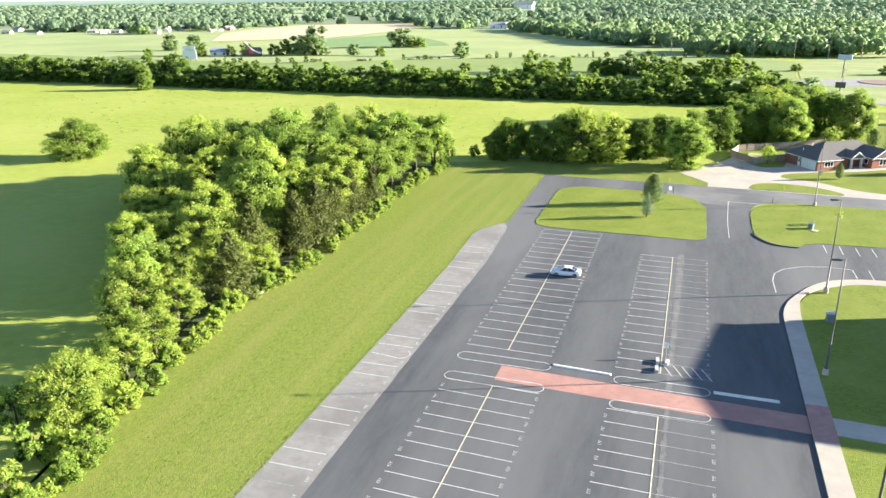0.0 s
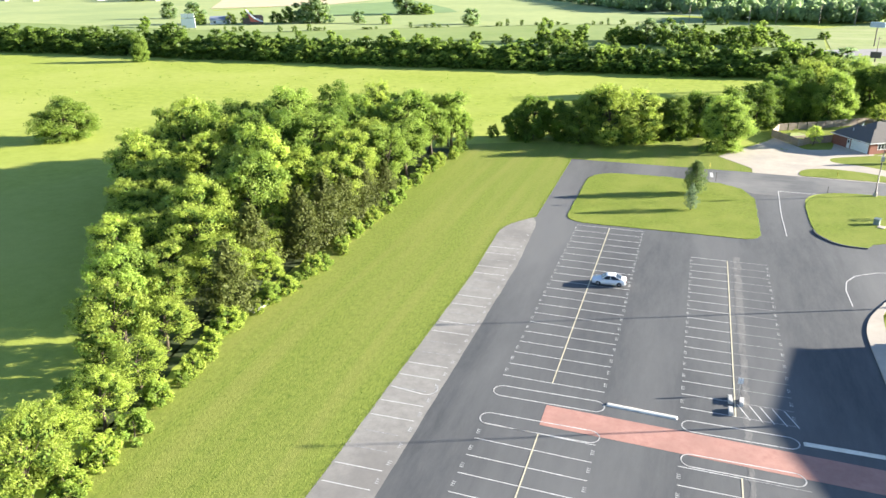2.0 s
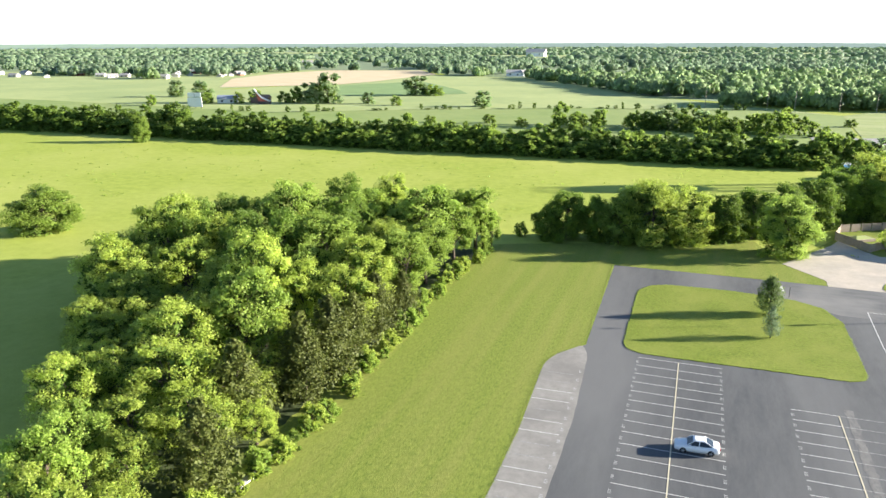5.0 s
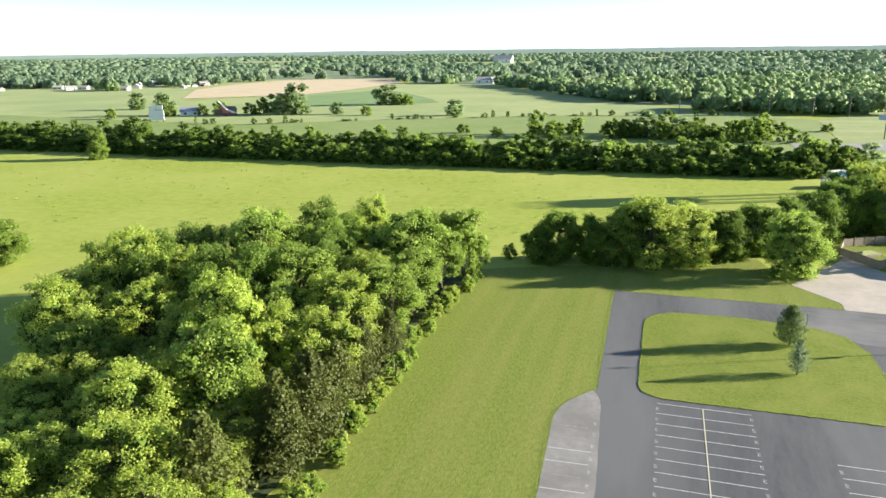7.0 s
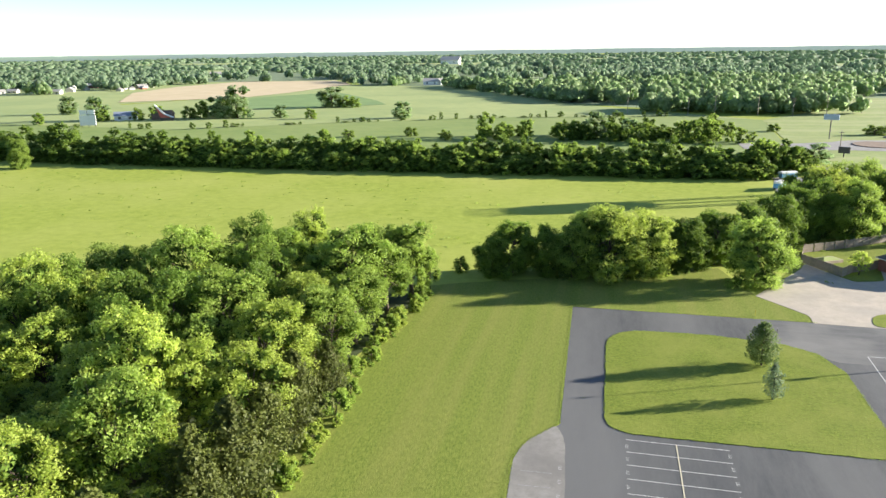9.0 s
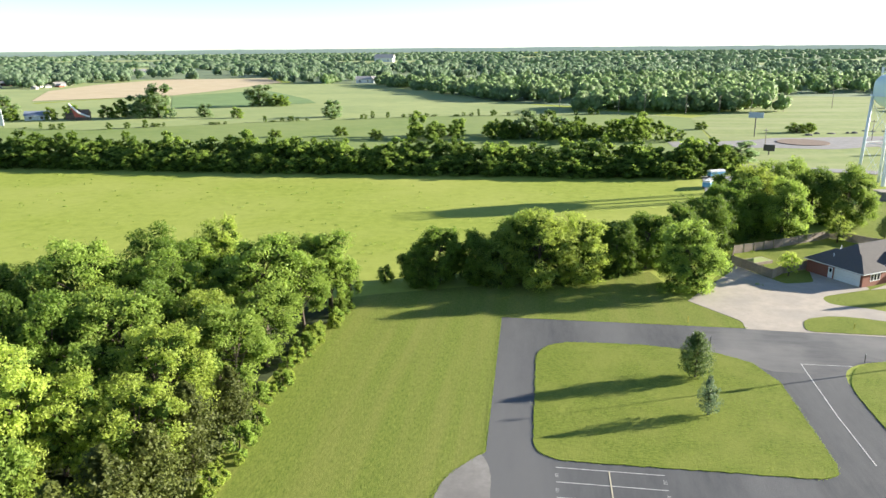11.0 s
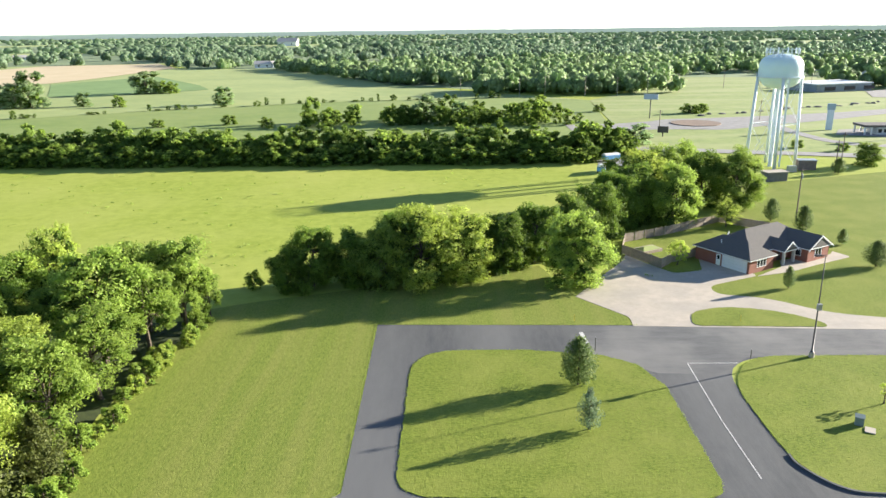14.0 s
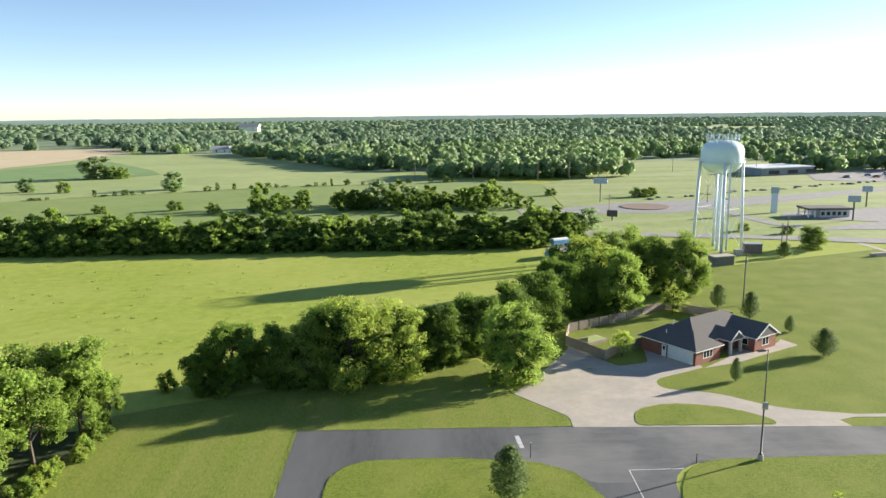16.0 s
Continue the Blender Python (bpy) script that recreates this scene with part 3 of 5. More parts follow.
def unit_bar(name, w, l, material):
    """Mesh data of a thin painted bar, w along x and l along y, centred."""
    me = bpy.data.meshes.new(name)
    n = 4
    v = [(sx * w / 2 * (0.9 + 0.2 * ((j * 7 + (sx > 0) * 3) % 5) / 5), -l / 2 + l * j / n, 0) for j in range(n + 1) for sx in (-1, 1)]
    me.from_pydata(v, [], [(2 * j, 2 * j + 1, 2 * j + 3, 2 * j + 2) for j in range(n)])
    me.materials.append(material)
    return me


def piece(name, me, parent, x, y, z=Z, rz=0.0):
    ob = new(name, me)
    ob.parent = parent
    ob.matrix_basis = pose(x, y, z, 0, 0, rz)
    return ob


def marking(label):
    return thing("road_marking", label, "road marking", kind="structure")


def numbers(row, spots_, rz=0):
    """Small painted figures at the stalls' ends, too small to read, as bars."""
    m = Mesh()
    for x, y in spots_:
        for k in range(3):
            yy = y - 0.36 + 0.26 * k
            m.add([(x - 0.16, yy, Z), (x + 0.16, yy, Z), (x + 0.16, yy + 0.08, Z), (x - 0.16, yy + 0.08, Z)], [(0, 1, 2, 3)])
            m.add([(x - 0.16, yy + 0.08, Z), (x - 0.09, yy + 0.08, Z), (x - 0.09, yy + 0.18, Z), (x - 0.16, yy + 0.18, Z)], [(0, 1, 2, 3)])
    m.make("stall_figures", M_FIGURE, row)


def stall_row(label, xl, xm, xr, y0, pitch, n, mats, slope=0.0):
    row = marking(label)
    left, right = unit_bar("stall_line", 0.11, xm - xl, mats[0]), unit_bar("stall_line", 0.11, xr - xm, mats[1])
    mid_line = unit_bar("centre_line", 0.13, abs(pitch) * (n - 1), M_YELLOW)
    ys = [y0 + pitch * k for k in range(n)]
    for y in ys:
        piece("stall_line", left, row, (xl + xm) / 2, y + slope * (xl - xm) / 2, rz=90 + math.degrees(math.atan(slope)))
        piece("stall_line", right, row, (xm + xr) / 2, y + slope * (xr - xm) / 2, rz=90 + math.degrees(math.atan(slope)))
    piece("centre_line", mid_line, row, xm, (ys[0] + ys[-1]) / 2, Z + 0.005)
    numbers(row, [(xl + 0.1, y + pitch / 2) for y in ys[:-1]] + [(xr - 0.1, y + pitch / 2) for y in ys[:-1]])
    return row


stall_row("white stall lines either side of a yellow centre line", -21.4, -16.1, -10.7, 75.0, 2.59, 20, (M_WHITE, M_WHITE), -0.02)
stall_row("white stall lines south of the red crossing", -21.2, -15.7, -10.4, 66.0, -2.57, 22, (M_WHITE, M_WHITE), -0.03)
stall_row("white stall lines, faded on the sunny side", -3.3, 1.75, 7.1, 74.4, 2.54, 17, (M_WHITE, M_FAINT), -0.01)
stall_row("white stall lines south of the crossing, partly faded", -3.2, 2.0, 7.4, 65.0, -2.56, 22, (M_WHITE, M_FAINT), -0.01)


def ribbon(m, pts, w, z=Z):
    """A painted line along pts."""
    pts = [Vector((*p, 0)) for p in pts]
    for a, b in zip(pts, pts[1:]):
        d = (b - a).normalized()
        s = Vector((-d.y, d.x, 0)) * w / 2
        a2, b2 = a - d * w * 0.3, b + d * w * 0.3
        m.add([(p.x, p.y, z) for p in (a2 - s, b2 - s, b2 + s, a2 + s)], [(0, 1, 2, 3)])
    return m


def arc(cx, cy, r, a0, a1, n=10):
    return [(cx + r * math.cos(radians(a0 + (a1 - a0) * k / n)), cy + r * math.sin(radians(a0 + (a1 - a0) * k / n))) for k in range(n + 1)]


def capsule(x0, x1, y, r, open_side):
    pts = arc(x0 + r, y, r, 90, 270) + arc(x1 - r, y, r, -90, 90)
    row = marking("white painted oval at the end of a stall row")
    ribbon(Mesh(), pts + [pts[0]], 0.12).make("painted_outline", M_WHITE, row)


capsule(-21.6, -10.4, 72.1, 0.95, 1)
capsule(-21.6, -10.2, 67.0, 0.95, -1)
capsule(-3.1, 7.1, 71.5, 0.9, 1)
capsule(-3.0, 7.1, 66.2, 0.9, -1)

strip = marking("worn white lines across the pale parking strip")
sb = unit_bar("stall_line", 0.11, 4.5, M_WHITE)
sb2 = unit_bar("stall_line", 0.10, 3.2, M_FAINT)
for k in range(34):
    y = 30.7 + 2.585 * k
    piece("stall_line", sb if (k * 5) % 7 < 4 else sb2, strip, -29.7 - max(0, y - 90) * 0.028, y, rz=91)
numbers(strip, [(-27.3 - max(0, y - 90) * 0.028, y) for y in (32 + 2.585 * k for k in range(34))])
ribbon(Mesh(), [(-31.9, 69.5), (-28.2, 69.0)] + arc(-28.2, 70.1, 1.1, -90, 60, 8), 0.12).make("stall_line", M_WHITE, strip)

guide = marking("white painted guide line and stop box at the exit")
ribbon(Mesh(), [(10.8, 128.5), (10.8, 139), (11.4, 153.4), (17.8, 153.4)], 0.13).make("painted_line", M_WHITE, guide)
edge = marking("white curved lane edge beside the footpath")
ribbon(Mesh(), [(16.35, 104), (16.3, 109), (16.8, 112), (18.2, 114.4), (21.2, 116.5), (24.8, 117.4), (28.35, 117.1), (28.4, 113.2)], 0.13).make("painted_line", M_WHITE, edge)
east = marking("white stall lines along the eastern aisle")
eb = unit_bar("stall_line", 0.12, 4.3, M_WHITE)
for k in range(14):
    piece("stall_line", eb, east, 25.8 + 2.45 * k, 126.6 + 0.05 * k, rz=0)
    if k > 1:
        piece("stall_line", eb, east, 25.9 + 2.38 * k, 115.3 + 0.03 * k, rz=0)
stop = marking("broad white stop bar on the drive")
piece("stop_bar", unit_bar("stop_bar", 0.6, 3.6, M_WHITE), stop, -0.35, 161.6, rz=3)
hatch = marking("faint white hatching beside the concrete blocks")
hm = Mesh()
for k, x in enumerate((1.95, 3.1, 4.1, 5.2, 6.25)):
    ribbon(hm, [(x, 76.7), (x + 1.08, 74.2)], 0.12)
hm.make("hatch_lines", M_WHITE, hatch)

M_DUST = mat("dusty_asphalt", (0.075, 0.077, 0.08), (0.21, 0.205, 0.195), 1.1, 0.95, stretch=(1.0, 0.35, 1), grain=0.8)
dust_ = [(2.55, 50), (3.0, 50), (3.1, 78), (3.3, 92), (3.5, 104), (3.5, 117), (2.55, 117), (2.4, 100), (2.5, 80)]
sheet("road", dust_, 0.0395, M_DUST, "pale dusty seam running along the stalls", "road", jitter=0.14, step=0.5)

# speed humps, concrete blocks and the little sign among them
M_HUMP = mat("cream_painted_concrete", (0.60, 0.57, 0.50), (0.74, 0.71, 0.63), 2.5, 0.8)
for x, y, l, rz in ((-6.9, 72.6, 6.8, -3), (10.75, 71.75, 6.6, 0)):
    h = Mesh()
    prof = ((-0.3, 0.03), (-0.2, 0.13), (-0.08, 0.17), (0.08, 0.17), (0.2, 0.13), (0.3, 0.03))
    for sx in (-1, 1):
        h.v += [(sx * (l / 2 - 0.12 * (q > 0.1)), p, q) for p, q in prof]
    h.f += [(k, k + 1, k + 7, k + 6) for k in range(5)] + [(5, 4, 3, 2, 1, 0), (6, 7, 8, 9, 10, 11)]
    o = h.make("speed_hump", M_HUMP)
    o.matrix_world = pose(x, y, 0, 0, 0, rz)
    tagged(o, "long cream painted speed hump beside the red crossing", "speed hump", "speed humps")
M_BLOCK = mat("pale_concrete_block", (0.42, 0.41, 0.39), (0.56, 0.55, 0.52), 3, 0.85, 0.01)
for x, y, rz in ((1.3, 77.1, 3), (2.35, 77.0, -4), (1.3, 75.0, 2)):
    b = Mesh()
    for z0, z1, k in ((0.03, 0.34, 1.0), (0.34, 0.42, 0.86)):
        b.box(-0.2 * k, -0.62 * k, z0, 0.2 * k, 0.62 * k, z1)
    o = b.make("concrete_block", M_BLOCK)
    o.matrix_world = pose(x, y, 0, 0, 0, rz)
    tagged(o, "pale concrete block standing on the asphalt", "concrete block", "concrete blocks")
sg = thing("sign_post", "small parking sign on a thin steel post", "sign", (2.15, 78.4, 0.03))
Mesh().tube((0, 0, 0), (0, 0, 2.0), 0.035, 0.035, 8).make("post", M_STEEL, sg)
Mesh().box(-0.25, -0.02, 1.35, 0.25, 0.02, 2.0).make("plate", M_TRIM, sg, "blank pale sign plate")

# ---- white sedan ----
M_CAR = mat("white_car_paint", (0.74, 0.76, 0.78), (0.80, 0.81, 0.82), 0.6, 0.25)
M_TYRE = mat("tyre_rubber", (0.015, 0.015, 0.016), (0.03, 0.03, 0.03), 4, 0.9)
M_LAMP = mat("red_lamp_glass", (0.35, 0.02, 0.02), (0.45, 0.03, 0.03), 3, 0.2)
M_CLEAR = mat("clear_lamp_glass", (0.6, 0.62, 0.64), (0.75, 0.77, 0.78), 3, 0.1)


def sedan(name, label, at, rz, paint):
    car = thing(name, label, "car", at, rz)
    sec = [(-2.27, 0.62, 0.34, 0.62), (-2.18, 0.80, 0.26, 0.74), (-1.75, 0.88, 0.20, 0.86), (-0.95, 0.90, 0.18, 0.93), (0.2, 0.90, 0.18, 0.95), (1.1, 0.90, 0.18, 0.97), (1.8, 0.87, 0.22, 1.0), (2.15, 0.80, 0.30, 0.96), (2.25, 0.66, 0.42, 0.80)]
    b = Mesh()
    for x, w, z0, z1 in sec:
        zm = (z0 + z1) / 2
        b.v += [(x, -w * 0.9, z0), (x, -w, zm), (x, -w * 0.97, z1 - 0.07), (x, -w * 0.82, z1), (x, 0, z1 + 0.03), (x, w * 0.82, z1), (x, w * 0.97, z1 - 0.07), (x, w, zm), (x, w * 0.9, z0)]
    for i in range(len(sec) - 1):
        b.f += [(9 * i + k, 9 * i + (k + 1) % 9, 9 * i + 9 + (k + 1) % 9, 9 * i + 9 + k) for k in range(9)]
    b.f += [tuple(range(9))[::-1], tuple(range(9 * len(sec) - 9, 9 * len(sec)))]
    b.make("body", paint, car, "glossy painted body", True)
    g = Mesh()
    cab = [(-1.02, 0.80, 0.94), (-0.35, 0.62, 1.39), (0.75, 0.62, 1.42), (1.62, 0.76, 0.99)]
    for x, w, z in cab:
        g.v += [(x, -w, z), (x, w, z)]
    g.v += [(x, s * 0.83, 0.95) for x in (-0.35, 0.75) for s in (-1, 1)]
    g.f += [(0, 1, 3, 2), (4, 5, 7, 6), (0, 2, 8), (8, 2, 4, 10), (10, 4, 6), (1, 9, 3), (9, 11, 5, 3), (11, 7, 5)]
    g.make("windows", M_GLASS, car, "dark tinted windows")
    r = Mesh()
    r.add([(-0.45, -0.63, 1.38), (-0.45, 0.63, 1.38), (0.85, 0.63, 1.41), (0.85, -0.63, 1.41), (-0.25, -0.5, 1.45), (-0.25, 0.5, 1.45), (0.7, 0.5, 1.47), (0.7, -0.5, 1.47)],
          [(0, 1, 5, 4), (1, 2, 6, 5), (2, 3, 7, 6), (3, 0, 4, 7), (4, 5, 6, 7)])
    r.make("roof", paint, car)
    for s in (-1, 1):
        p = Mesh()
        for x0, z0, x1, z1, y0, y1 in ((-1.02, 0.94, -0.35, 1.40, 0.815, 0.635), (0.15, 0.95, 0.2, 1.41, 0.84, 0.635), (0.75, 1.42, 1.62, 0.99, 0.635, 0.775)):
            p.tube((x0, s * y0, z0), (x1, s * y1, z1), 0.04, 0.04, 5)
        p.make("window_pillars", paint, car)
        Mesh().box(-0.78, s * 0.92 - 0.08, 0.93, -0.62, s * 0.92 + 0.08, 1.06).make("mirror", paint, car)
        Mesh().box(-2.24, s * 0.62 - 0.16, 0.56, -2.05, s * 0.62 + 0.16, 0.70).make("headlight", M_CLEAR, car)
        Mesh().box(2.1, s * 0.6 - 0.16, 0.72, 2.27, s * 0.6 + 0.16, 0.88).make("tail_light", M_LAMP, car)
        for x in (-1.4, 1.35):
            w = new("wheel")
            w.parent = car
            w.matrix_basis = pose(x, s * 0.80, 0.33)
            t = Mesh()
            t.tube((0, -0.11, 0), (0, 0.11, 0), 0.33, 0.33, 20)
            t.make("tyre", M_TYRE, w)
            rim = Mesh()
            for k in range(5):
                a = k * 1.2566
                rim.tube((0, s * 0.115, 0), (0.21 * math.cos(a), s * 0.115, 0.21 * math.sin(a)), 0.035, 0.03, 5)
            rim.lathe([(0.20, 0.0), (0.23, 0.0), (0.23, 0.02), (0.20, 0.02)], n=16)
            o = rim.make("rim", M_STEEL, w)
    Mesh().box(-2.29, -0.28, 0.36, -2.24, 0.28, 0.52).make("grille", M_TYRE, car)
    return car


sedan("car", "white four-door sedan parked over the yellow line", (-13.55, 102.05, 0.04), 3, M_CAR)

# ---- lamp posts ----
M_LENS = mat("frosted_lamp_lens", (0.55, 0.55, 0.52), (0.65, 0.65, 0.6), 3, 0.3)


def lamp_post(x, y, z, rz):
    lp = thing("street_lamp", "tall dark steel lamp post on a concrete foot", "lamp post", (x, y, z), rz, "lamp posts of the lot")
    Mesh().lathe([(0.0, 0.75), (0.28, 0.75), (0.32, 0.7), (0.34, -0.1)], n=16).make("foot", M_CONC, lp, "round concrete foot")
    Mesh().lathe([(0.24, 0.752), (0.24, 0.82), (0.12, 0.86), (0.085, 7), (0.055, 13.8), (0.0, 13.82)], n=10).make("pole", M_DKSTEEL, lp, "", True)
    Mesh().tube((0, 0, 13.7), (-0.5, 0, 13.75), 0.035, 0.035, 6).make("arm", M_DKSTEEL, lp)
    hd = Mesh()
    hd.box(-1.45, -0.22, 13.66, -0.45, 0.22, 13.80).box(-1.35, -0.16, 13.80, -0.6, 0.16, 13.85)
    head = hd.make("lamp_head", M_DKSTEEL, lp)
    Mesh().box(-1.38, -0.17, 13.63, -0.7, 0.17, 13.655).make("lens", M_LENS, head)
    return lp


lamps = [lamp_post(19.4, 79.5, 0.16, 15)]
for x, y, z in ((23.0, 105.6, 0.16), (19.4, 53.3, 0.16), (27.7, 155.0, 0.05)):
    lamps.append(copy_thing(lamps[0], pose(x, y, z, 0, 0, 12)))
for x, y, z in ((27.7, 155.0, 6.6),):
    sp = thing("loudspeaker_box", "grey equipment box strapped to the lamp post", "box", (x, y - 0.22, z))
    Mesh().box(-0.28, -0.22, 0, 0.28, 0.12, 0.85).make("case", M_STEEL, sp)
    Mesh().box(-0.06, 0.12, 0.1, 0.06, 0.2, 0.7).make("bracket", M_DKSTEEL, sp)
cb = thing("utility_cabinet", "grey utility cabinet standing on the lawn", "cabinet", (22.1, 95.2, 0.15))
Mesh().box(-0.5, -0.45, 0, 0.5, 0.45, 1.15).make("body", mat("grey_green_enamel", (0.12, 0.15, 0.15), (0.18, 0.21, 0.21), 2, 0.5), cb)
Mesh().box(-0.56, -0.5, 1.15, 0.56, 0.5, 1.22).make("lid", M_STEEL, cb)
# transformer on its slab, young tree
tf = thing("transformer_box", "grey-green transformer cabinet beside a concrete slab", "transformer", (25.0, 138.2, 0.09), -28)
M_ENAMEL = mat("green_grey_enamel", (0.14, 0.19, 0.18), (0.20, 0.25, 0.24), 2, 0.45)
Mesh().box(-0.42, -0.36, 0, 0.42, 0.36, 0.92).make("body", M_ENAMEL, tf)
Mesh().add([(-0.48, -0.42, 0.97), (0.48, -0.42, 0.97), (0.48, 0.42, 1.08), (-0.48, 0.42, 1.08), (-0.48, -0.42, 0.92), (0.48, -0.42, 0.92), (0.48, 0.42, 0.92), (-0.48, 0.42, 0.92)],
           [(0, 1, 2, 3), (4, 5, 1, 0), (5, 6, 2, 1), (6, 7, 3, 2), (7, 4, 0, 3)]).make("lid", M_ENAMEL, tf)
sl = Mesh().box(-0.5, -0.6, 0, 0.5, 0.6, 0.1).make("concrete_slab", M_CONC)
sl.matrix_world = pose(25.5, 136.9, 0.09, 0, 0, -28)
tagged(sl, "pale concrete slab lying in the grass", "slab")

# ---- conifers and small trees on the lawns ----
pine = conifer("pine_tree", "young dark green pine on the grass island", 81, 6.2, 2.75, 120, 80, 0.10, M_PINE, 0.75, 0.5, 0.07, 0.25)
put(pine, -3.4, 147.6, 1.0, 0, 1.0)
put(conifer("pine_tree", "thin blue-green pine on the grass island", 83, 4.9, 1.75, 70, 48, 0.09, M_PINE2, 0.8, 0.55, 0.10, 0.35), -3.9, 137.4)
for x, y, s, z in ((50.8, 224, 0.8, 0.8), (53.6, 215, 0.88, 0.88), (57, 205.6, 0.5, 0.5), (56, 191.9, 0.97, 0.76), (36, 181, 0.45, 0.6)):
    put(pine, x, y, s, x * 50, z, "dark round-topped conifer on the house lawn", "conifers on the house lawn")
yt = broad_tree("sapling", "young sapling with a few yellow-green leaves", 91, 2.6, 0.9, 6, 5, 9, 0.10, M_LEAF2, 0.35, core=False)
put(yt, 30.1, 142.7, 1.0)
put(broad_tree("tree", "feathery light green tree in the planting bed", 95, 4.6, 2.3, 9, 12, 24, 0.11, M_LEAF2, 0.15, core=False, airy=1.0), 21.6, 193.3, 1.0, 20)
bed = sheet("planting_bed", [(18.6, 191.4, 0.5), (19.9, 189.2, 1.2), (24.6, 190.5, 1.5), (24.2, 194.6, 1.5), (21.2, 195.2)], 0.10, M_LAWN2, "dark grassy planting bed beside the drive", "bed", thick=0.1)
M_YPOST = mat("yellow_plastic", (0.55, 0.45, 0.05), (0.65, 0.55, 0.08), 2, 0.5)
for x, y, h, ym in ((-0.7, 167.6, 0.9, 1), (23.2, 167.2, 0.9, 1), (19.9, 154.8, 1.2, 0), (0.4, 157.2, 1.9, 0)):
    mk = thing("marker_post", "thin yellow marker stake in the grass" if ym else "thin dark marker post at the drive", "post", (x, y, 0.05), 0, "marker posts")
    Mesh().tube((0, 0, 0), (0, 0, h), 0.06, 0.05, 8).make("stake", M_YPOST if ym else M_DKSTEEL, mk)
    Mesh().tube((0, 0, h), (0, 0, h + 0.06), 0.07, 0.02, 8).make("cap", M_YPOST if ym else M_STEEL, mk)
# boards lying at the wood's edge
M_BOARD = mat("bleached_concrete_slab", (0.50, 0.48, 0.45), (0.66, 0.64, 0.60), 2, 0.9)
for x, y, l, w, rz, z in ((-54.95, 81.8, 3.9, 0.8, 82, 0.12), (-55.35, 86.3, 1.0, 0.7, 60, 0.25)):
    o = Mesh().box(-l / 2, -w / 2, 0, l / 2, w / 2, 0.18).box(-l / 2 + 0.1, -w / 2 + 0.1, -z, l / 2 - 0.1, w / 2 - 0.1, 0).make("concrete_slab", M_BOARD)
    o.matrix_world = pose(x, y, z, 0, 0, rz)
    tagged(o, "pale weathered slab lying at the wood's edge", "slab")

# the hall beyond the view whose shadow falls over the lot
hall = thing("hall", "large plain gabled hall east of the lot", "building", (52, 95.5, 0))
Mesh().box(0, -13.5, 0, 34, 12, 11.2).make("wall", M_BRICK, hall)
Mesh().add([(-0.6, -14, 11.2), (34.6, -14, 11.2), (34.6, 12.5, 11.2), (-0.6, 12.5, 11.2), (-0.6, -3, 12.2), (34.6, -3, 12.2)], [(0, 1, 5, 4), (2, 3, 4, 5), (1, 2, 5), (3, 0, 4), (3, 2, 1, 0)]).make("roof", M_ROOF, hall)

# ---- drive, yard and house ----
DRIVE = [(7.4, 165.6), (7.6, 169, 1.0), (1.1, 177.7), (4.7, 183.7), (12, 195.2), (13.9, 199.8), (18.4, 191.2), (19.9, 188.9, 1), (25.2, 190.3, 1.2), (26.8, 198.0), (33.4, 188.2), (33.2, 187.1), (23.6, 182.3, 2), (23.6, 178.4, 2), (31, 176.6, 4), (37.1, 170.3, 4), (47, 167.6), (75, 166.5), (75, 165.6), (46, 166.6), (43.6, 165.7), (44.2, 163.75), (34.6, 164.2)]
sheet("lawn", [(8, 165.9), (75, 161.9), (190, 235), (140, 291), (96, 275), (60, 262), (44, 236), (36, 222), (15, 208.5), (13, 200), (1.1, 177.7), (7.6, 169)], 0.014, M_LAWN2, "wide smooth lawn round the house", "grass", jitter=0.05)
sheet("pavement", DRIVE, 0.05, M_CONC, "pale concrete turning area and drive", "drive", thick=0.05)
sheet("lawn", [(34.9, 164.8, 1.2), (34.6, 166.9, 1), (30.3, 171, 3), (23, 173.1, 5), (16.9, 170.8, 3), (16.0, 165.6, 1.5)], 0.10, M_LAWN2, "grass island between drive and road", "grass", thick=0.1, jitter=0.07, step=0.6)
sheet("pavement", [(33.4, 187.0), (40, 189.2, 2), (45.5, 192.6, 2), (54.6, 197.6, 0.8), (53.0, 201.2), (51.9, 199.6), (47.0, 195.6), (44, 197.0), (40.8, 195.6), (39.6, 192.0)], 0.045, M_CONC, "curved concrete walk along the house front", "path", thick=0.04)
HA = 31.9
house = thing("house", "single-storey red brick house with a hipped shingle roof", "house", (32.2, 187.9, 0), HA)
EAVE = 2.55


def wall_run(m, x0, y0, x1, y1, h, holes=(), t=0.22):
    """A wall from one corner to the next; holes (start, end, sill, head) go through it; inside lies to its left."""
    d = Vector((x1 - x0, y1 - y0, 0))
    L = d.length
    mm = Matrix.Translation((x0, y0, 0)) @ Matrix.Rotation(math.atan2(d.y, d.x), 4, 'Z')
    at = 0
    for a, b, s, e in sorted(holes):
        m.box(at, 0, 0, a, t, h, mm)
        if s > 0:
            m.box(a, 0, 0, b, t, s, mm)
        m.box(a, 0, e, b, t, h, mm)
        at = b
    m.box(at, 0, 0, L, t, h, mm)
    return mm


wm = Mesh()
mw = wall_run(wm, 0, 11.4, 0, 0, EAVE, ((4.5, 5.5, 0, 2.1), (5.75, 11.0, 0, 2.2)))
ms = wall_run(wm, 0, 0, 6.6, 0, EAVE, ((2.1, 4.5, 0.95, 2.15),))
wall_run(wm, 6.6, 0, 6.6, 2.4, EAVE)
mp = wall_run(wm, 6.6, 2.4, 14.3, 2.4, EAVE, ((4.3, 5.4, 0, 2.1),))
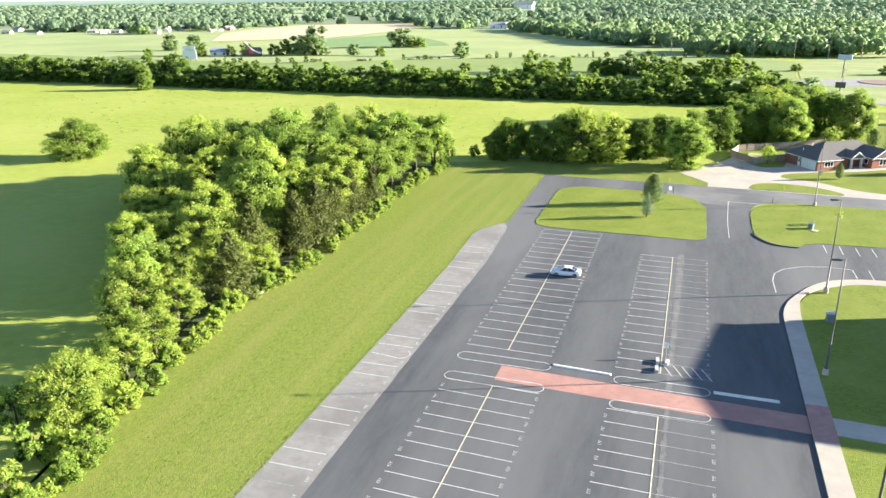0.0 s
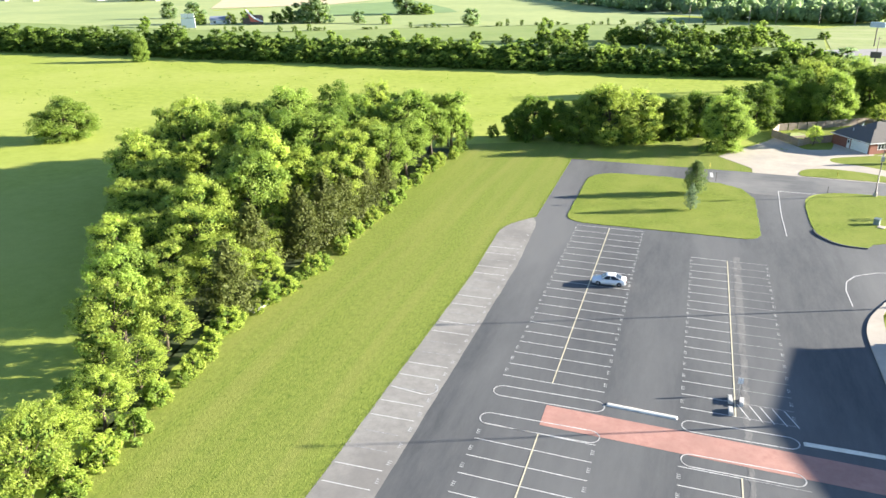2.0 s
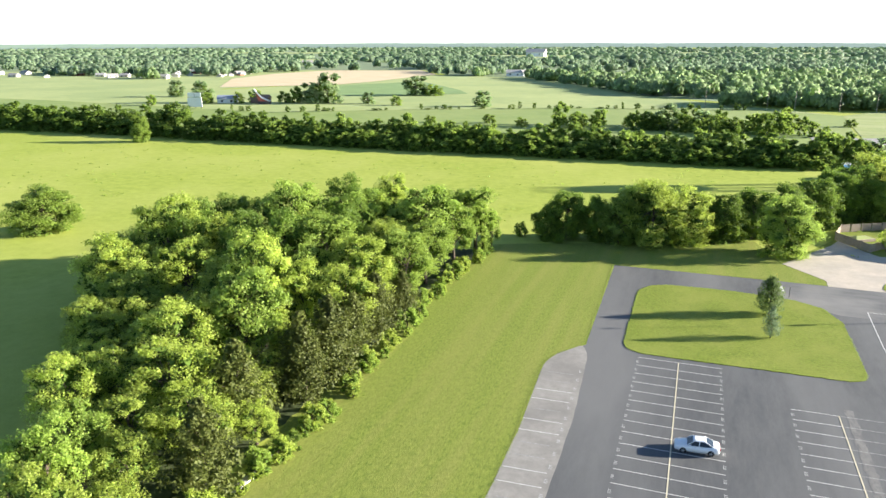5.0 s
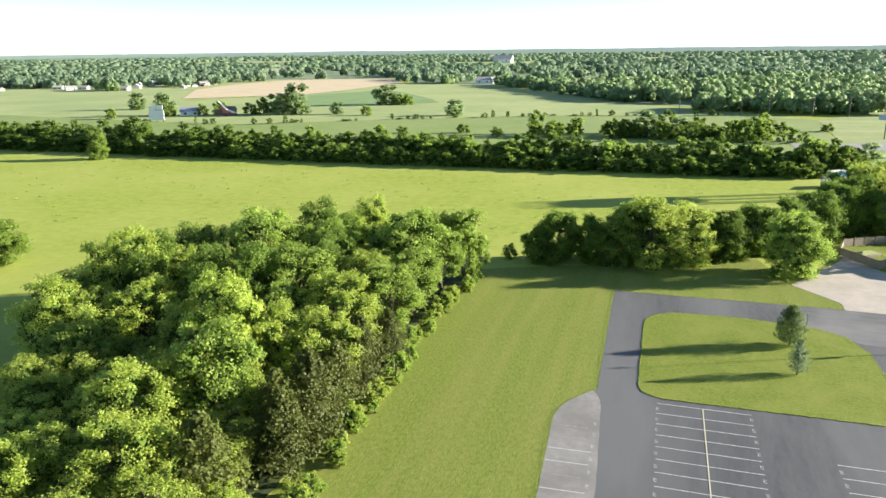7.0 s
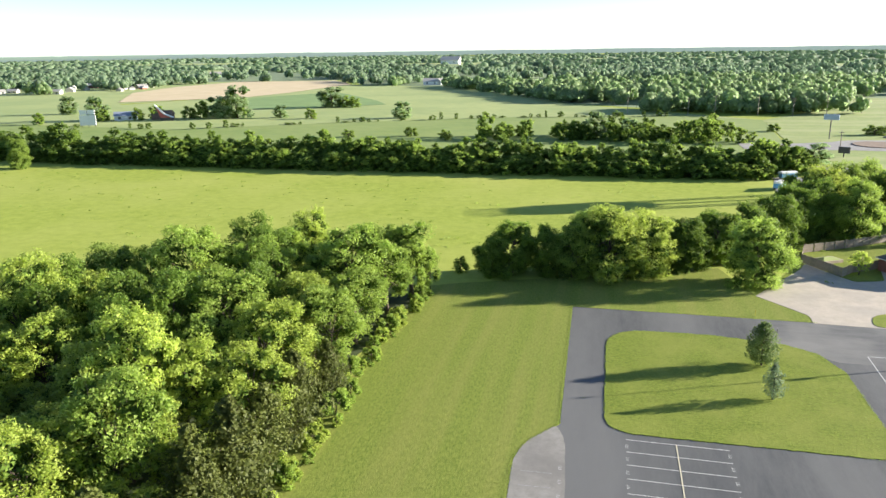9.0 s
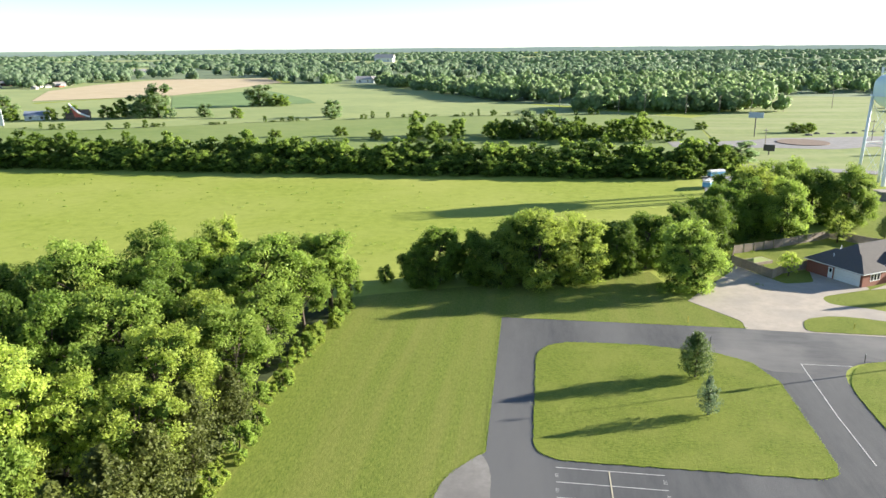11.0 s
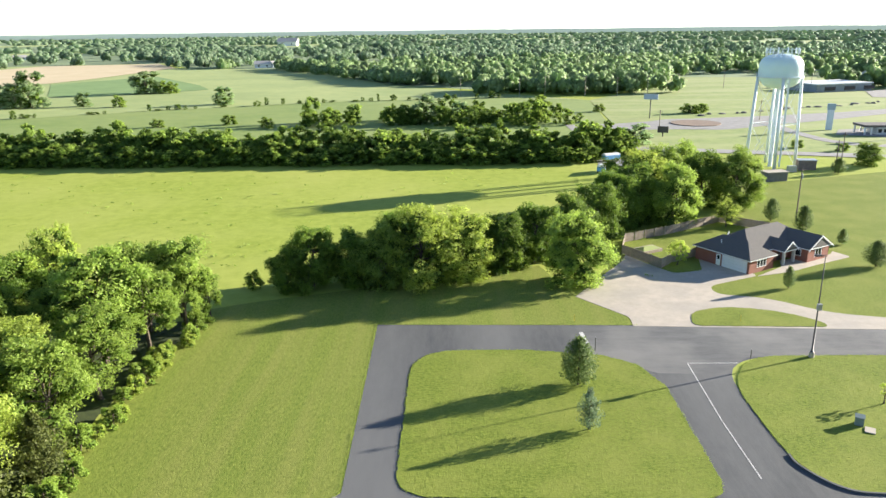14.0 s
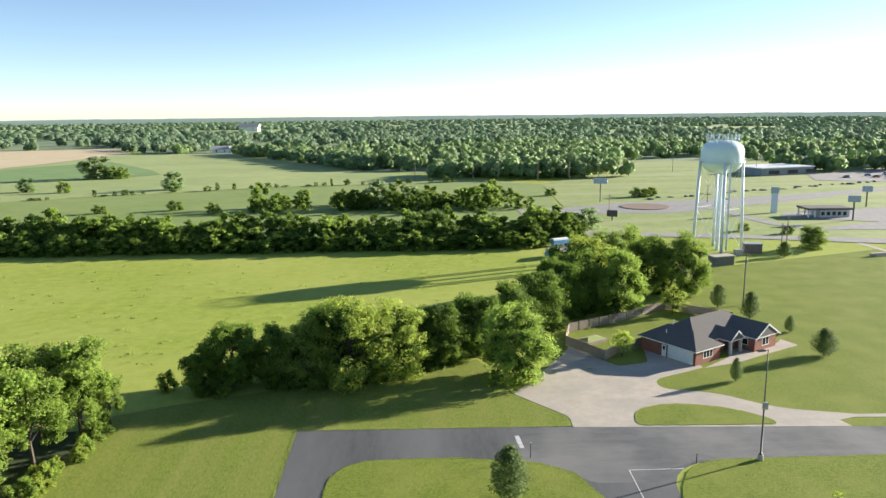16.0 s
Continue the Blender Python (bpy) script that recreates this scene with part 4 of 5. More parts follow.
me_ = wall_run(wm, 14.3, 2.4, 14.3, -1.3, EAVE, ((1.2, 2.4, 0.95, 2.1),))
mf = wall_run(wm, 14.3, -1.3, 20.6, -1.3, EAVE, ((2.2, 4.1, 0.8, 2.15),))
wall_run(wm, 20.6, -1.3, 20.6, 11, EAVE)
wall_run(wm, 20.6, 11, 0, 11.4, EAVE)
walls = wm.make("wall", M_BRICK, house, "dark red brick walls")


def window_in(mm, a, b, s, e, panes):
    fr = Mesh()
    fr.box(a - 0.06, -0.04, s - 0.06, b + 0.06, 0.03, s + 0.04, mm).box(a - 0.06, -0.04, e - 0.04, b + 0.06, 0.03, e + 0.06, mm)
    for k in range(panes + 1):
        x = a + (b - a) * k / panes
        fr.box(x - 0.05, -0.035, s, x + 0.05, 0.025, e, mm)
    w = fr.make("window", M_TRIM, house, "white framed window")
    for k in range(panes):
        x0, x1 = a + (b - a) * k / panes, a + (b - a) * (k + 1) / panes
        g = Mesh().box(x0 + 0.05, 0.06, s + 0.04, x1 - 0.05, 0.08, e - 0.04, mm).make("pane", M_GLASS, w)
    return w


window_in(ms, 2.1, 4.5, 0.95, 2.15, 3)
window_in(me_, 1.2, 2.4, 0.95, 2.1, 1)
window_in(mf, 2.2, 4.1, 0.8, 2.15, 2)
gd = Mesh()
for k in range(4):
    gd.box(5.77, 0.06, 0.02 + 0.545 * k, 10.98, 0.11, 0.02 + 0.545 * (k + 1) - 0.025, mw)
gd.make("garage_door", M_TRIM, house, "wide white panelled garage door")
dr = Mesh().box(4.52, 0.05, 0.02, 5.48, 0.10, 2.08, mw).make("door", M_TRIM, house, "white side door with a small window")
Mesh().box(4.78, 0.03, 1.15, 5.22, 0.048, 1.85, mw).make("pane", M_GLASS, dr)
Mesh().box(4.32, 0.05, 0.02, 5.38, 0.10, 2.08, mp).make("door", mat("dark_door_paint", (0.05, 0.03, 0.025), (0.09, 0.05, 0.04), 3, 0.5), house, "dark front door under the porch")


def hip_roof(x0, y0, x1, y1, z, rise, ax, ends=(1, 1), over=0.45, name="roof"):
    """A roof over a rectangle: ridge along ax; ends: 1 hipped, 0 gabled. Tilted planes with a fascia."""
    x0, y0, x1, y1 = x0 - over, y0 - over, x1 + over, y1 + over
    m = Mesh()
    if ax == "x":
        half = (y1 - y0) / 2
        a = (x0 + half * ends[0] * 0.95, (y0 + y1) / 2, z + rise)
        b = (x1 - half * ends[1] * 0.95, (y0 + y1) / 2, z + rise)
        c = [(x0, y0, z), (x1, y0, z), (x1, y1, z), (x0, y1, z)]
        f = [(0, 1, 5, 4), (2, 3, 4, 5), (3, 0, 4), (1, 2, 5)]
    else:
        half = (x1 - x0) / 2
        a = ((x0 + x1) / 2, y0 + half * ends[0] * 0.95, z + rise)
        b = ((x0 + x1) / 2, y1 - half * ends[1] * 0.95, z + rise)
        c = [(x0, y0, z), (x1, y0, z), (x1, y1, z), (x0, y1, z)]
        f = [(3, 0, 4, 5), (1, 2, 5, 4), (0, 1, 4), (2, 3, 5)]
    m.add(c + [a, b], f)
    roof = m.make(name, M_ROOF, house, "weathered brown-grey shingle roof")
    fa = Mesh()
    for (ax0, ay0), (ax1, ay1) in zip([(x0, y0), (x1, y0), (x1, y1), (x0, y1)], [(x1, y0), (x1, y1), (x0, y1), (x0, y0)]):
        d = Vector((ax1 - ax0, ay1 - ay0, 0))
        mm = Matrix.Translation((ax0, ay0, 0)) @ Matrix.Rotation(math.atan2(d.y, d.x), 4, 'Z')
        fa.box(0, 0, z - 0.17, d.length, 0.04, z - 0.005, mm)
    fa.add([(x0, y0, z - 0.05), (x1, y0, z - 0.05), (x1, y1, z - 0.05), (x0, y1, z - 0.05)], [(0, 1, 2, 3)])
    fa.make("fascia", M_TRIM, roof)
    return roof


hip_roof(0, 0, 6.6, 11.4, EAVE + 0.02, 2.25, "y")
hip_roof(3.2, 2.6, 20.6, 11.2, EAVE + 0.04, 2.95, "x", (1, 1))
hip_roof(14.3, -1.3, 20.6, 8, EAVE + 0.06, 2.1, "y", (0, 0))
Mesh().add([(14.35, -1.2, EAVE), (20.55, -1.2, EAVE), (17.45, -1.2, EAVE + 1.95), (14.35, -1.05, EAVE), (20.55, -1.05, EAVE), (17.45, -1.05, EAVE + 1.95)], [(0, 1, 2), (5, 4, 3)]).make("gable", M_BRICK, house, "brick gable under white boards")
hip_roof(9.6, 0.3, 13.2, 7, EAVE + 0.0, 1.55, "y", (0, 0), 0.3)
pg = Mesh()
for sx in (-1, 1):
    for x0, z0, x1, z1, y in ((11.4 + sx * 2.15, EAVE - 0.1, 11.4, EAVE + 1.62, -0.05), (17.45 + sx * 3.65, EAVE - 0.12, 17.45, EAVE + 2.2, -1.82)):
        pg.add([(x0, y, z0), (x1, y, z1), (x1, y, z1 - 0.3), (x0, y, z0 - 0.25), (x0, y - 0.06, z0), (x1, y - 0.06, z1), (x1, y - 0.06, z1 - 0.3), (x0, y - 0.06, z0 - 0.25)],
               [(0, 1, 2, 3), (7, 6, 5, 4), (0, 4, 5, 1), (3, 2, 6, 7)])
pg.make("bargeboard", M_TRIM, house, "white boards along the gables")
po = Mesh()
for x in (10.0, 12.8):
    po.box(x - 0.22, 0.2, 0, x + 0.22, 0.64, EAVE - 0.1)
po.box(9.8, 0.25, EAVE - 0.35, 13.0, 0.6, EAVE).make("porch_posts", mat("pale_stone", (0.5, 0.47, 0.42), (0.62, 0.58, 0.52), 4, 0.9), house, "pale stone porch posts")
vt = Mesh()
for x, y, z in ((1.5, 7.2, 4.0), (4.9, 8.6, 4.3), (5.4, 8.8, 4.6)):
    vt.tube((x, y, z - 0.6), (x, y, z + 0.35), 0.09, 0.09, 8)
vt.make("roof_vents", M_TRIM, house, "small white roof vents")

# fences round the yard
def fence_panel():
    m = Mesh()
    for k in range(16):
        m.box(0.15 * k + 0.005, -0.012, 0.05, 0.15 * k + 0.14, 0.012, 1.75 + 0.04 * ((k * 7) % 3))
    return m


pan = Mesh()
pan.v, pan.f = fence_panel().v, fence_panel().f


def fence(label, pts):
    fe = thing("fence", label, "fence", (*pts[0], 0))
    proto = None
    for (x0, y0), (x1, y1) in zip(pts, pts[1:]):
        L = math.hypot(x1 - x0, y1 - y0)
        rz = math.degrees(math.atan2(y1 - y0, x1 - x0))
        n = max(1, round(L / 2.42))
        for k in range(n):
            m = pose(x0 - pts[0][0] + (x1 - x0) * k / n, y0 - pts[0][1] + (y1 - y0) * k / n, 0, 0, 0, rz)
            if proto is None:
                a = pan.make("panel", M_FENCE, fe)
                b = Mesh().box(-0.06, -0.06, -0.1, 0.06, 0.06, 1.95).make("post", M_FENCE, fe)
                r = Mesh().box(0, 0.013, 0.4, 2.4, 0.06, 0.5).box(0, 0.013, 1.35, 2.4, 0.06, 1.45).make("rails", M_FENCE, fe)
                proto = (a, b, r)
                for o in proto:
                    o.matrix_basis = m
            else:
                for o in proto:
                    c = new(o.name.split(".")[0], o.data)
                    c.parent = fe
                    c.matrix_basis = m
    return fe


fence("weathered grey wooden board fence behind the yard", [(13.4, 200.6), (15.6, 208.2), (24.8, 213.3), (39.2, 223.2), (49.5, 213.5)])
fence("weathered wooden board fence beside the turning area", [(13.4, 200.6), (18.4, 191.8), (21.2, 195.0), (26.6, 198.6)])
# raised planting box in the yard
rb = thing("raised_bed", "timber-edged raised bed with pale straw", "raised bed", (18.6, 202.2, 0), 30)
Mesh().box(-2.4, -1.5, 0, 2.4, 1.5, 0.55).make("timber_frame", M_FENCE, rb)
Mesh().add([(-2.2, -1.3, 0.56), (2.2, -1.3, 0.56), (2.2, 1.3, 0.56), (-2.2, 1.3, 0.56), (-1, 0, 1.0), (1, 0, 0.95)], [(0, 1, 5, 4), (2, 3, 4, 5), (1, 2, 5), (3, 0, 4)]).make("straw_heap", M_PASTURE, rb)

# ---- water tower ----
TX, TY = 76.9, 288.5
tower = thing("water_tower", "pale blue elevated water tank on white steel legs", "water tower", (TX, TY, 0))
prof = [(0.7, 22.9), (2.2, 23.1), (3.8, 23.6), (4.95, 24.5), (5.65, 25.6), (5.98, 26.8), (6.05, 28.6), (5.95, 29.9), (5.55, 31.0), (4.7, 31.9), (3.3, 32.5), (1.6, 32.8), (0.0, 32.85)]
Mesh().lathe(prof, n=48).make("tank", M_TANK, tower, "pale blue painted steel tank", True)
Mesh().lathe([(0.6, -0.5), (0.6, 22.95)], n=20).make("riser", M_LEG, tower, "white central riser pipe", True)
ba = Mesh().lathe([(5.9, 26.3), (6.55, 26.3), (6.55, 26.45), (5.9, 26.45)], n=48)
for zz in (26.9, 27.4):
    ba.lathe([(6.5, zz), (6.55, zz), (6.55, zz + 0.05), (6.5, zz + 0.05)], n=48)
ba.make("balcony", M_LEG, tower, "narrow balcony ring with rails")
ang0 = math.atan2(68 - TY, -16 - TX) + radians(10)
tips = []
for k in range(4):
    a = ang0 + k * math.pi / 2
    p, q = (7.0 * math.cos(a), 7.0 * math.sin(a), -0.5), (5.95 * math.cos(a), 5.95 * math.sin(a), 26.6)
    tips.append((Vector(p), Vector(q)))
    Mesh().tube(p, q, 0.45, 0.42, 12).make("leg", M_LEG, tower, "", True)
for k in range(4):
    (p0, q0), (p1, q1) = tips[k], tips[(k + 1) % 4]
    for a, b in ((0.03, 0.48), (0.5, 0.95)):
        Mesh().tube(p0.lerp(q0, a), p1.lerp(q1, b), 0.045, 0.045, 5).make("brace_rod", M_LEG, tower)
        Mesh().tube(p1.lerp(q1, a), p0.lerp(q0, b), 0.045, 0.045, 5).make("brace_rod", M_LEG, tower)
    Mesh().tube(p0.lerp(q0, 0.49), p1.lerp(q1, 0.49), 0.09, 0.09, 6).make("strut", M_LEG, tower)
rl = Mesh()
for k in range(22):
    a = k * 6.2832 / 22
    x, y = 4.5 * math.cos(a), 4.5 * math.sin(a)
    rl.tube((x, y, 31.8), (x, y, 34.3 if k % 2 else 33.6), 0.06, 0.05, 5)
    if k % 2:
        rl.box(x - 0.15, y - 0.15, 32.9, x + 0.15, y + 0.15, 34.5)
rl.lathe([(4.47, 34.0), (4.54, 34.0), (4.54, 34.1), (4.47, 34.1)], n=28)
rl.lathe([(4.47, 33.1), (4.54, 33.1), (4.54, 33.18), (4.47, 33.18)], n=28).make("antennas", M_LEG, tower, "antennas on a ring over the tank")
Mesh().box(-0.25, -6.45, 1, 0.25, -6.35, 26.4).make("ladder", M_LEG, tower)
hut = thing("pump_house", "low dark block hut below the water tower", "hut", (69.5, 267.6, 0), 12)
Mesh().box(-3, -1.6, 0, 3, 1.6, 2.4).make("wall", mat("dark_block", (0.14, 0.14, 0.13), (0.22, 0.21, 0.2), 2, 0.9), hut)
Mesh().box(-3.3, -1.9, 2.4, 3.3, 1.9, 2.62).make("roof", M_CONC, hut)
hut2 = thing("equipment_shelter", "brown equipment shelter beside the tower", "hut", (85.4, 283.5, 0), -10)
Mesh().box(-2.4, -1.5, 0, 2.4, 1.5, 2.7).make("wall", mat("brown_panel", (0.18, 0.13, 0.11), (0.26, 0.2, 0.17), 1.5, 0.8), hut2)
Mesh().box(-2.6, -1.7, 2.7, 2.6, 1.7, 2.9).make("roof", M_STEEL, hut2)
hut3 = thing("equipment_cabinet", "pale steel equipment cabinet under the tower", "cabinet", (79.5, 279.5, 0), 5)
Mesh().box(-1.2, -0.6, 0.2, 1.2, 0.6, 1.8).make("case", M_STEEL, hut3)
Mesh().box(-1.3, -0.7, 0, 1.3, 0.7, 0.2).make("plinth", M_CONC, hut3)
put(pine, 91.5, 276.5, 1.0, 0, 0.7, "dark bush beside the utility pole")
put(mid[1], 106, 288, 0.95, 33, 0.62, "round green tree near the tower")
mo = Mesh().box(-2.5, -0.5, 0, 2.5, 0.5, 1.0).box(-1.6, -0.9, 0, 1.6, 0.9, 0.6).make("stone_sign", M_CONC)
mo.matrix_world = pose(118, 275, 0, 0, 0, 10)
tagged(mo, "low stone sign on the lawn", "sign")
for x, y, h in ((57, 225.6, 11.5), (91, 277.5, 9.5), (94.5, 281.5, 11)):
    up = thing("utility_pole", "brown wooden utility pole with a crossarm", "utility pole", (x, y, 0), 20, "utility poles")
    Mesh().tube((0, 0, -0.3), (0, 0, h), 0.17, 0.11, 8).make("pole", M_WOODP, up)
    Mesh().box(-1.1, -0.06, h - 0.75, 1.1, 0.06, h - 0.6).make("crossarm", M_WOODP, up)
    if h > 11.2:
        Mesh().tube((0.3, 0.1, h - 2.6), (0.3, 0.1, h - 1.6), 0.24, 0.24, 10).make("transformer", M_STEEL, up)

# trailers behind the trees
sheet("pavement", [(23, 273), (41, 277), (43, 302), (28, 304)], 0.06, M_ROAD, "pale gravel yard behind the trees", "yard")
M_BLUE = mat("bright_blue_paint", (0.10, 0.32, 0.55), (0.16, 0.42, 0.66), 1, 0.4)
for x, y, rz in ((25.5, 281.5, 65), (31.5, 300, 25)):
    tr_ = thing("trailer", "blue and white box trailer parked in the yard", "trailer", (x, y, 0.06), rz, "trailers in the yard")
    Mesh().box(-2.8, -1.15, 0.6, 2.8, 1.15, 1.9).make("lower_body", M_BLUE, tr_)
    Mesh().add([(x_, y_, z_) for x_ in (-2.75, 2.75) for y_, z_ in ((-1.1, 1.9), (-1.0, 2.3), (-0.5, 2.45), (0.5, 2.45), (1.0, 2.3), (1.1, 1.9))],
               [(k, k + 1, k + 7, k + 6) for k in range(5)] + [(5, 4, 3, 2, 1, 0), (6, 7, 8, 9, 10, 11)]).make("roof", M_TRIM, tr_, "white rounded roof")
    for sx in (-1.8, 1.6):
        for sy in (-1.05, 1.05):
            Mesh().tube((sx, sy - 0.12, 0.4), (sx, sy + 0.12, 0.4), 0.4, 0.4, 12).make("wheel", M_TYRE, tr_)

# ---- roads and buildings beyond ----
sheet("road", [(30, 372), (48, 371), (72, 372, 4), (92, 369, 4), (125, 386, 8), (152, 400), (229, 443), (330, 505), (326, 517), (236, 456), (168, 427), (123, 414, 8), (90, 407, 5), (50, 391), (30, 390)], 0.16, M_ROAD, "pale highway curving to a roundabout", "road")
sheet("road", [(86 + 19 * math.cos(k * 0.3142), 390 + 17 * math.sin(k * 0.3142)) for k in range(20)], 0.18, M_ROAD, "pale asphalt roundabout", "road")
M_MULCH = mat("brown_mulch", (0.16, 0.11, 0.08), (0.24, 0.17, 0.12), 1, 0.95)
sheet("roundabout_island", [(86.5 + 10.5 * math.cos(k * 0.3142), 390 + 10.5 * math.sin(k * 0.3142)) for k in range(20)], 0.45, M_MULCH, "round brown planted island with a kerb", "island", thick=0.3)
sheet("road", [(38, 320), (51, 317), (97, 306), (132, 294), (240, 258), (244, 266), (138, 302.5), (87, 316), (51, 326), (38, 329)], 0.17, M_ROAD, "pale asphalt side road", "road")
sheet("road", [(112, 382), (113, 362, 4), (115, 336, 4), (124, 322, 4), (150, 320), (215, 330), (215, 345), (165, 340), (130, 326, 3), (120, 338, 4), (118, 362, 4), (120, 384)], 0.19, M_ROAD, "pale asphalt link road to the filling station", "road")
sheet("pavement", [(124, 298), (126, 298), (126, 281), (124, 281)], 0.05, M_CONC, "short concrete path on the lawn", "path")
gas = thing("filling_station", "low pale filling station under a dark flat roof", "filling station", (147, 354.5, 0), -3)
Mesh().box(-4, -3.6, 0, 7.4, 4.4, 2.9).make("wall", mat("pale_panel", (0.5, 0.5, 0.48), (0.6, 0.6, 0.57), 0.5, 0.7), gas)
Mesh().box(-9, -4.4, 3.0, 8.4, 5.4, 3.8).make("roof", mat("dark_roof_edge", (0.10, 0.09, 0.085), (0.15, 0.135, 0.125), 0.6, 0.8), gas)
for x, y in ((-8.4, -3.8), (-8.4, 4.6), (-6, -3.8), (-6, 4.6)):
    Mesh().box(x - 0.25, y - 0.25, 0, x + 0.25, y + 0.25, 3.0).make("column", M_TRIM, gas)
for k in range(5):
    Mesh().box(-3.4 + 2.1 * k, -3.66, 0.9, -2.1 + 2.1 * k, -3.58, 2.3).make("window", M_GLASS, gas)
sheet("pavement", [(128, 352), (160, 336), (200, 345), (200, 380), (165, 372), (136, 366)], 0.21, M_ROAD, "pale forecourt of the filling station", "forecourt")
M_SIGN = mat("grey_blue_sign", (0.30, 0.38, 0.44), (0.38, 0.46, 0.52), 0.5, 0.5)
for x, y, h, w, lab in ((132, 366, 10.5, 2.2, "tall pillar sign beside the filling station"), (150.5, 342, 9.5, 3.4, "pole sign beside the filling station"), (179, 380, 9, 3, "distant pole sign over the forecourt"), (72, 411, 11, 5.5, "billboard on a single steel post"), (62, 352, 4.0, 3.2, "dark road sign on two posts")):
    s_ = thing("sign", lab, "sign", (x, y, 0), -20)
    pw = 1.2 if h == 10.5 else 0.22
    Mesh().box(-pw, -0.3, -0.2, pw, 0.3, h - 2).make("post", M_LEG if h == 10.5 else M_DKSTEEL, s_)
    Mesh().box(-w / 2 - 0.4, -0.45, h - 2.4, w / 2 + 0.4, 0.45, h).make("panel", M_SIGN if h != 4.0 else M_DKSTEEL, s_)
big = thing("supermarket", "long low commercial building with a pale flat roof", "building", (236, 556, 0), 17)
Mesh().box(-36, -13, 0, 6, 14, 4.6).make("wall", mat("grey_blue_cladding", (0.22, 0.24, 0.26), (0.3, 0.32, 0.34), 0.2, 0.8), big)
Mesh().box(-36.6, -13.6, 4.6, 6.6, 14.6, 5.2).make("roof", M_TRIM, big, "pale flat roof")
for k in range(3):
    Mesh().box(-30 + k * 15, -13.3, 1.0, -22 + k * 15, -12.9, 3.2).make("window", M_GLASS, big)
sheet("pavement", [(222, 500), (290, 470), (400, 560), (330, 590), (238, 538)], 0.24, M_ROAD, "pale car park before the long building", "car park")
prng = random.Random(3)
PAINTS = [mat("far_car_paint", c, c, 1, 0.3) for c in ((0.7, 0.7, 0.7), (0.35, 0.05, 0.05), (0.06, 0.07, 0.09), (0.4, 0.42, 0.45))]


def far_car(x, y, rz, paint, z=0.25):
    c = thing("car", "small parked car on the distant car park", "car", (x, y, z), rz, "distant parked cars")
    Mesh().box(-2.2, -0.9, 0.3, 2.2, 0.9, 0.85).make("body", paint, c)
    for sx in (-1.4, 1.3):
        Mesh().tube((sx, -0.85, 0.31), (sx, 0.85, 0.31), 0.32, 0.32, 8).make("wheels", M_TYRE, c)
    Mesh().add([(-1.3, -0.8, 0.85), (1.6, -0.8, 0.85), (1.6, 0.8, 0.85), (-1.3, 0.8, 0.85), (-0.6, -0.65, 1.45), (1.0, -0.65, 1.45), (1.0, 0.65, 1.45), (-0.6, 0.65, 1.45)], [(0, 1, 5, 4), (1, 2, 6, 5), (2, 3, 7, 6), (3, 0, 4, 7), (4, 5, 6, 7)]).make("cabin", M_GLASS, c)


for k in range(34):
    a, b = prng.uniform(0, 0.62), prng.randrange(6)
    far_car(246 + a * 90 + b * 6, 512 + a * 42 - b * 7, 30 + 90 * (k % 2), PAINTS[k % 4 if k % 3 else 0])
far_car(128, 404, 28, PAINTS[0], 0.2)
far_car(182, 352, 20, PAINTS[0], 0.22)
far_car(188, 356, 20, PAINTS[3], 0.22)


def cottage(x, y, rz, s, wallm, roofm, label):
    c = thing("house", label, "house", (x, y, 0), rz, "distant houses")
    Mesh().box(-6 * s, -4 * s, 0, 6 * s, 4 * s, 2.9 * s).make("wall", wallm, c)
    Mesh().add([(-6.5 * s, -4.6 * s, 2.8 * s), (6.5 * s, -4.6 * s, 2.8 * s), (6.5 * s, 4.6 * s, 2.8 * s), (-6.5 * s, 4.6 * s, 2.8 * s), (-6.5 * s, 0, 5.2 * s), (6.5 * s, 0, 5.2 * s)], [(0, 1, 5, 4), (2, 3, 4, 5), (1, 2, 5), (3, 0, 4), (3, 2, 1, 0)]).make("roof", roofm, c)
    for k in (-1, 1):
        Mesh().box(k * 3 * s - 0.8, -4.06 * s, 0.9 * s, k * 3 * s + 0.8, -3.98 * s, 2.2 * s).make("window", M_GLASS, c)
    return c


M_SIDING = mat("beige_siding", (0.42, 0.40, 0.36), (0.55, 0.53, 0.48), 0.4, 0.8, rnd=0.2)
M_GREYROOF = mat("pale_grey_shingles", (0.30, 0.29, 0.28), (0.42, 0.40, 0.38), 0.5, 0.9, rnd=0.3)
for k in range(48):
    cottage(-560 - prng.uniform(0, 330), 715 + prng.uniform(0, 190), prng.uniform(0, 180), prng.uniform(0.7, 1.05), M_SIDING if k % 4 else M_BRICK, M_GREYROOF, "pale distant house of the estate")
for x, y, rz in ((-234, 921, 10), (-218, 925, 40), (-94, 790, 15), (300, 640, 20), (345, 690, 50), (370, 640, 10), (320, 600, 80), (395, 680, 30), (420, 720, 70), (260, 610, 15), (445, 700, 0), (-448, 2040, 0), (-700, 1250, 30)):
    cottage(x, y, rz, 1.5 if y < 1500 else 4, M_TRIM, M_GREYROOF, "pale distant house among trees")
cottage(-328, 471, 25, 1.05, M_TRIM, mat("blue_grey_roof", (0.20, 0.24, 0.32), (0.28, 0.32, 0.4), 0.5, 0.8), "farmhouse with a blue-grey roof among trees")
wb = thing("billboard", "white double billboard standing in the field", "billboard", (-321, 426, 0), 20)
Mesh().box(-4.5, -0.3, 1.2, 4.5, 0.3, 7.0).make("lower_panel", M_TRIM, wb)
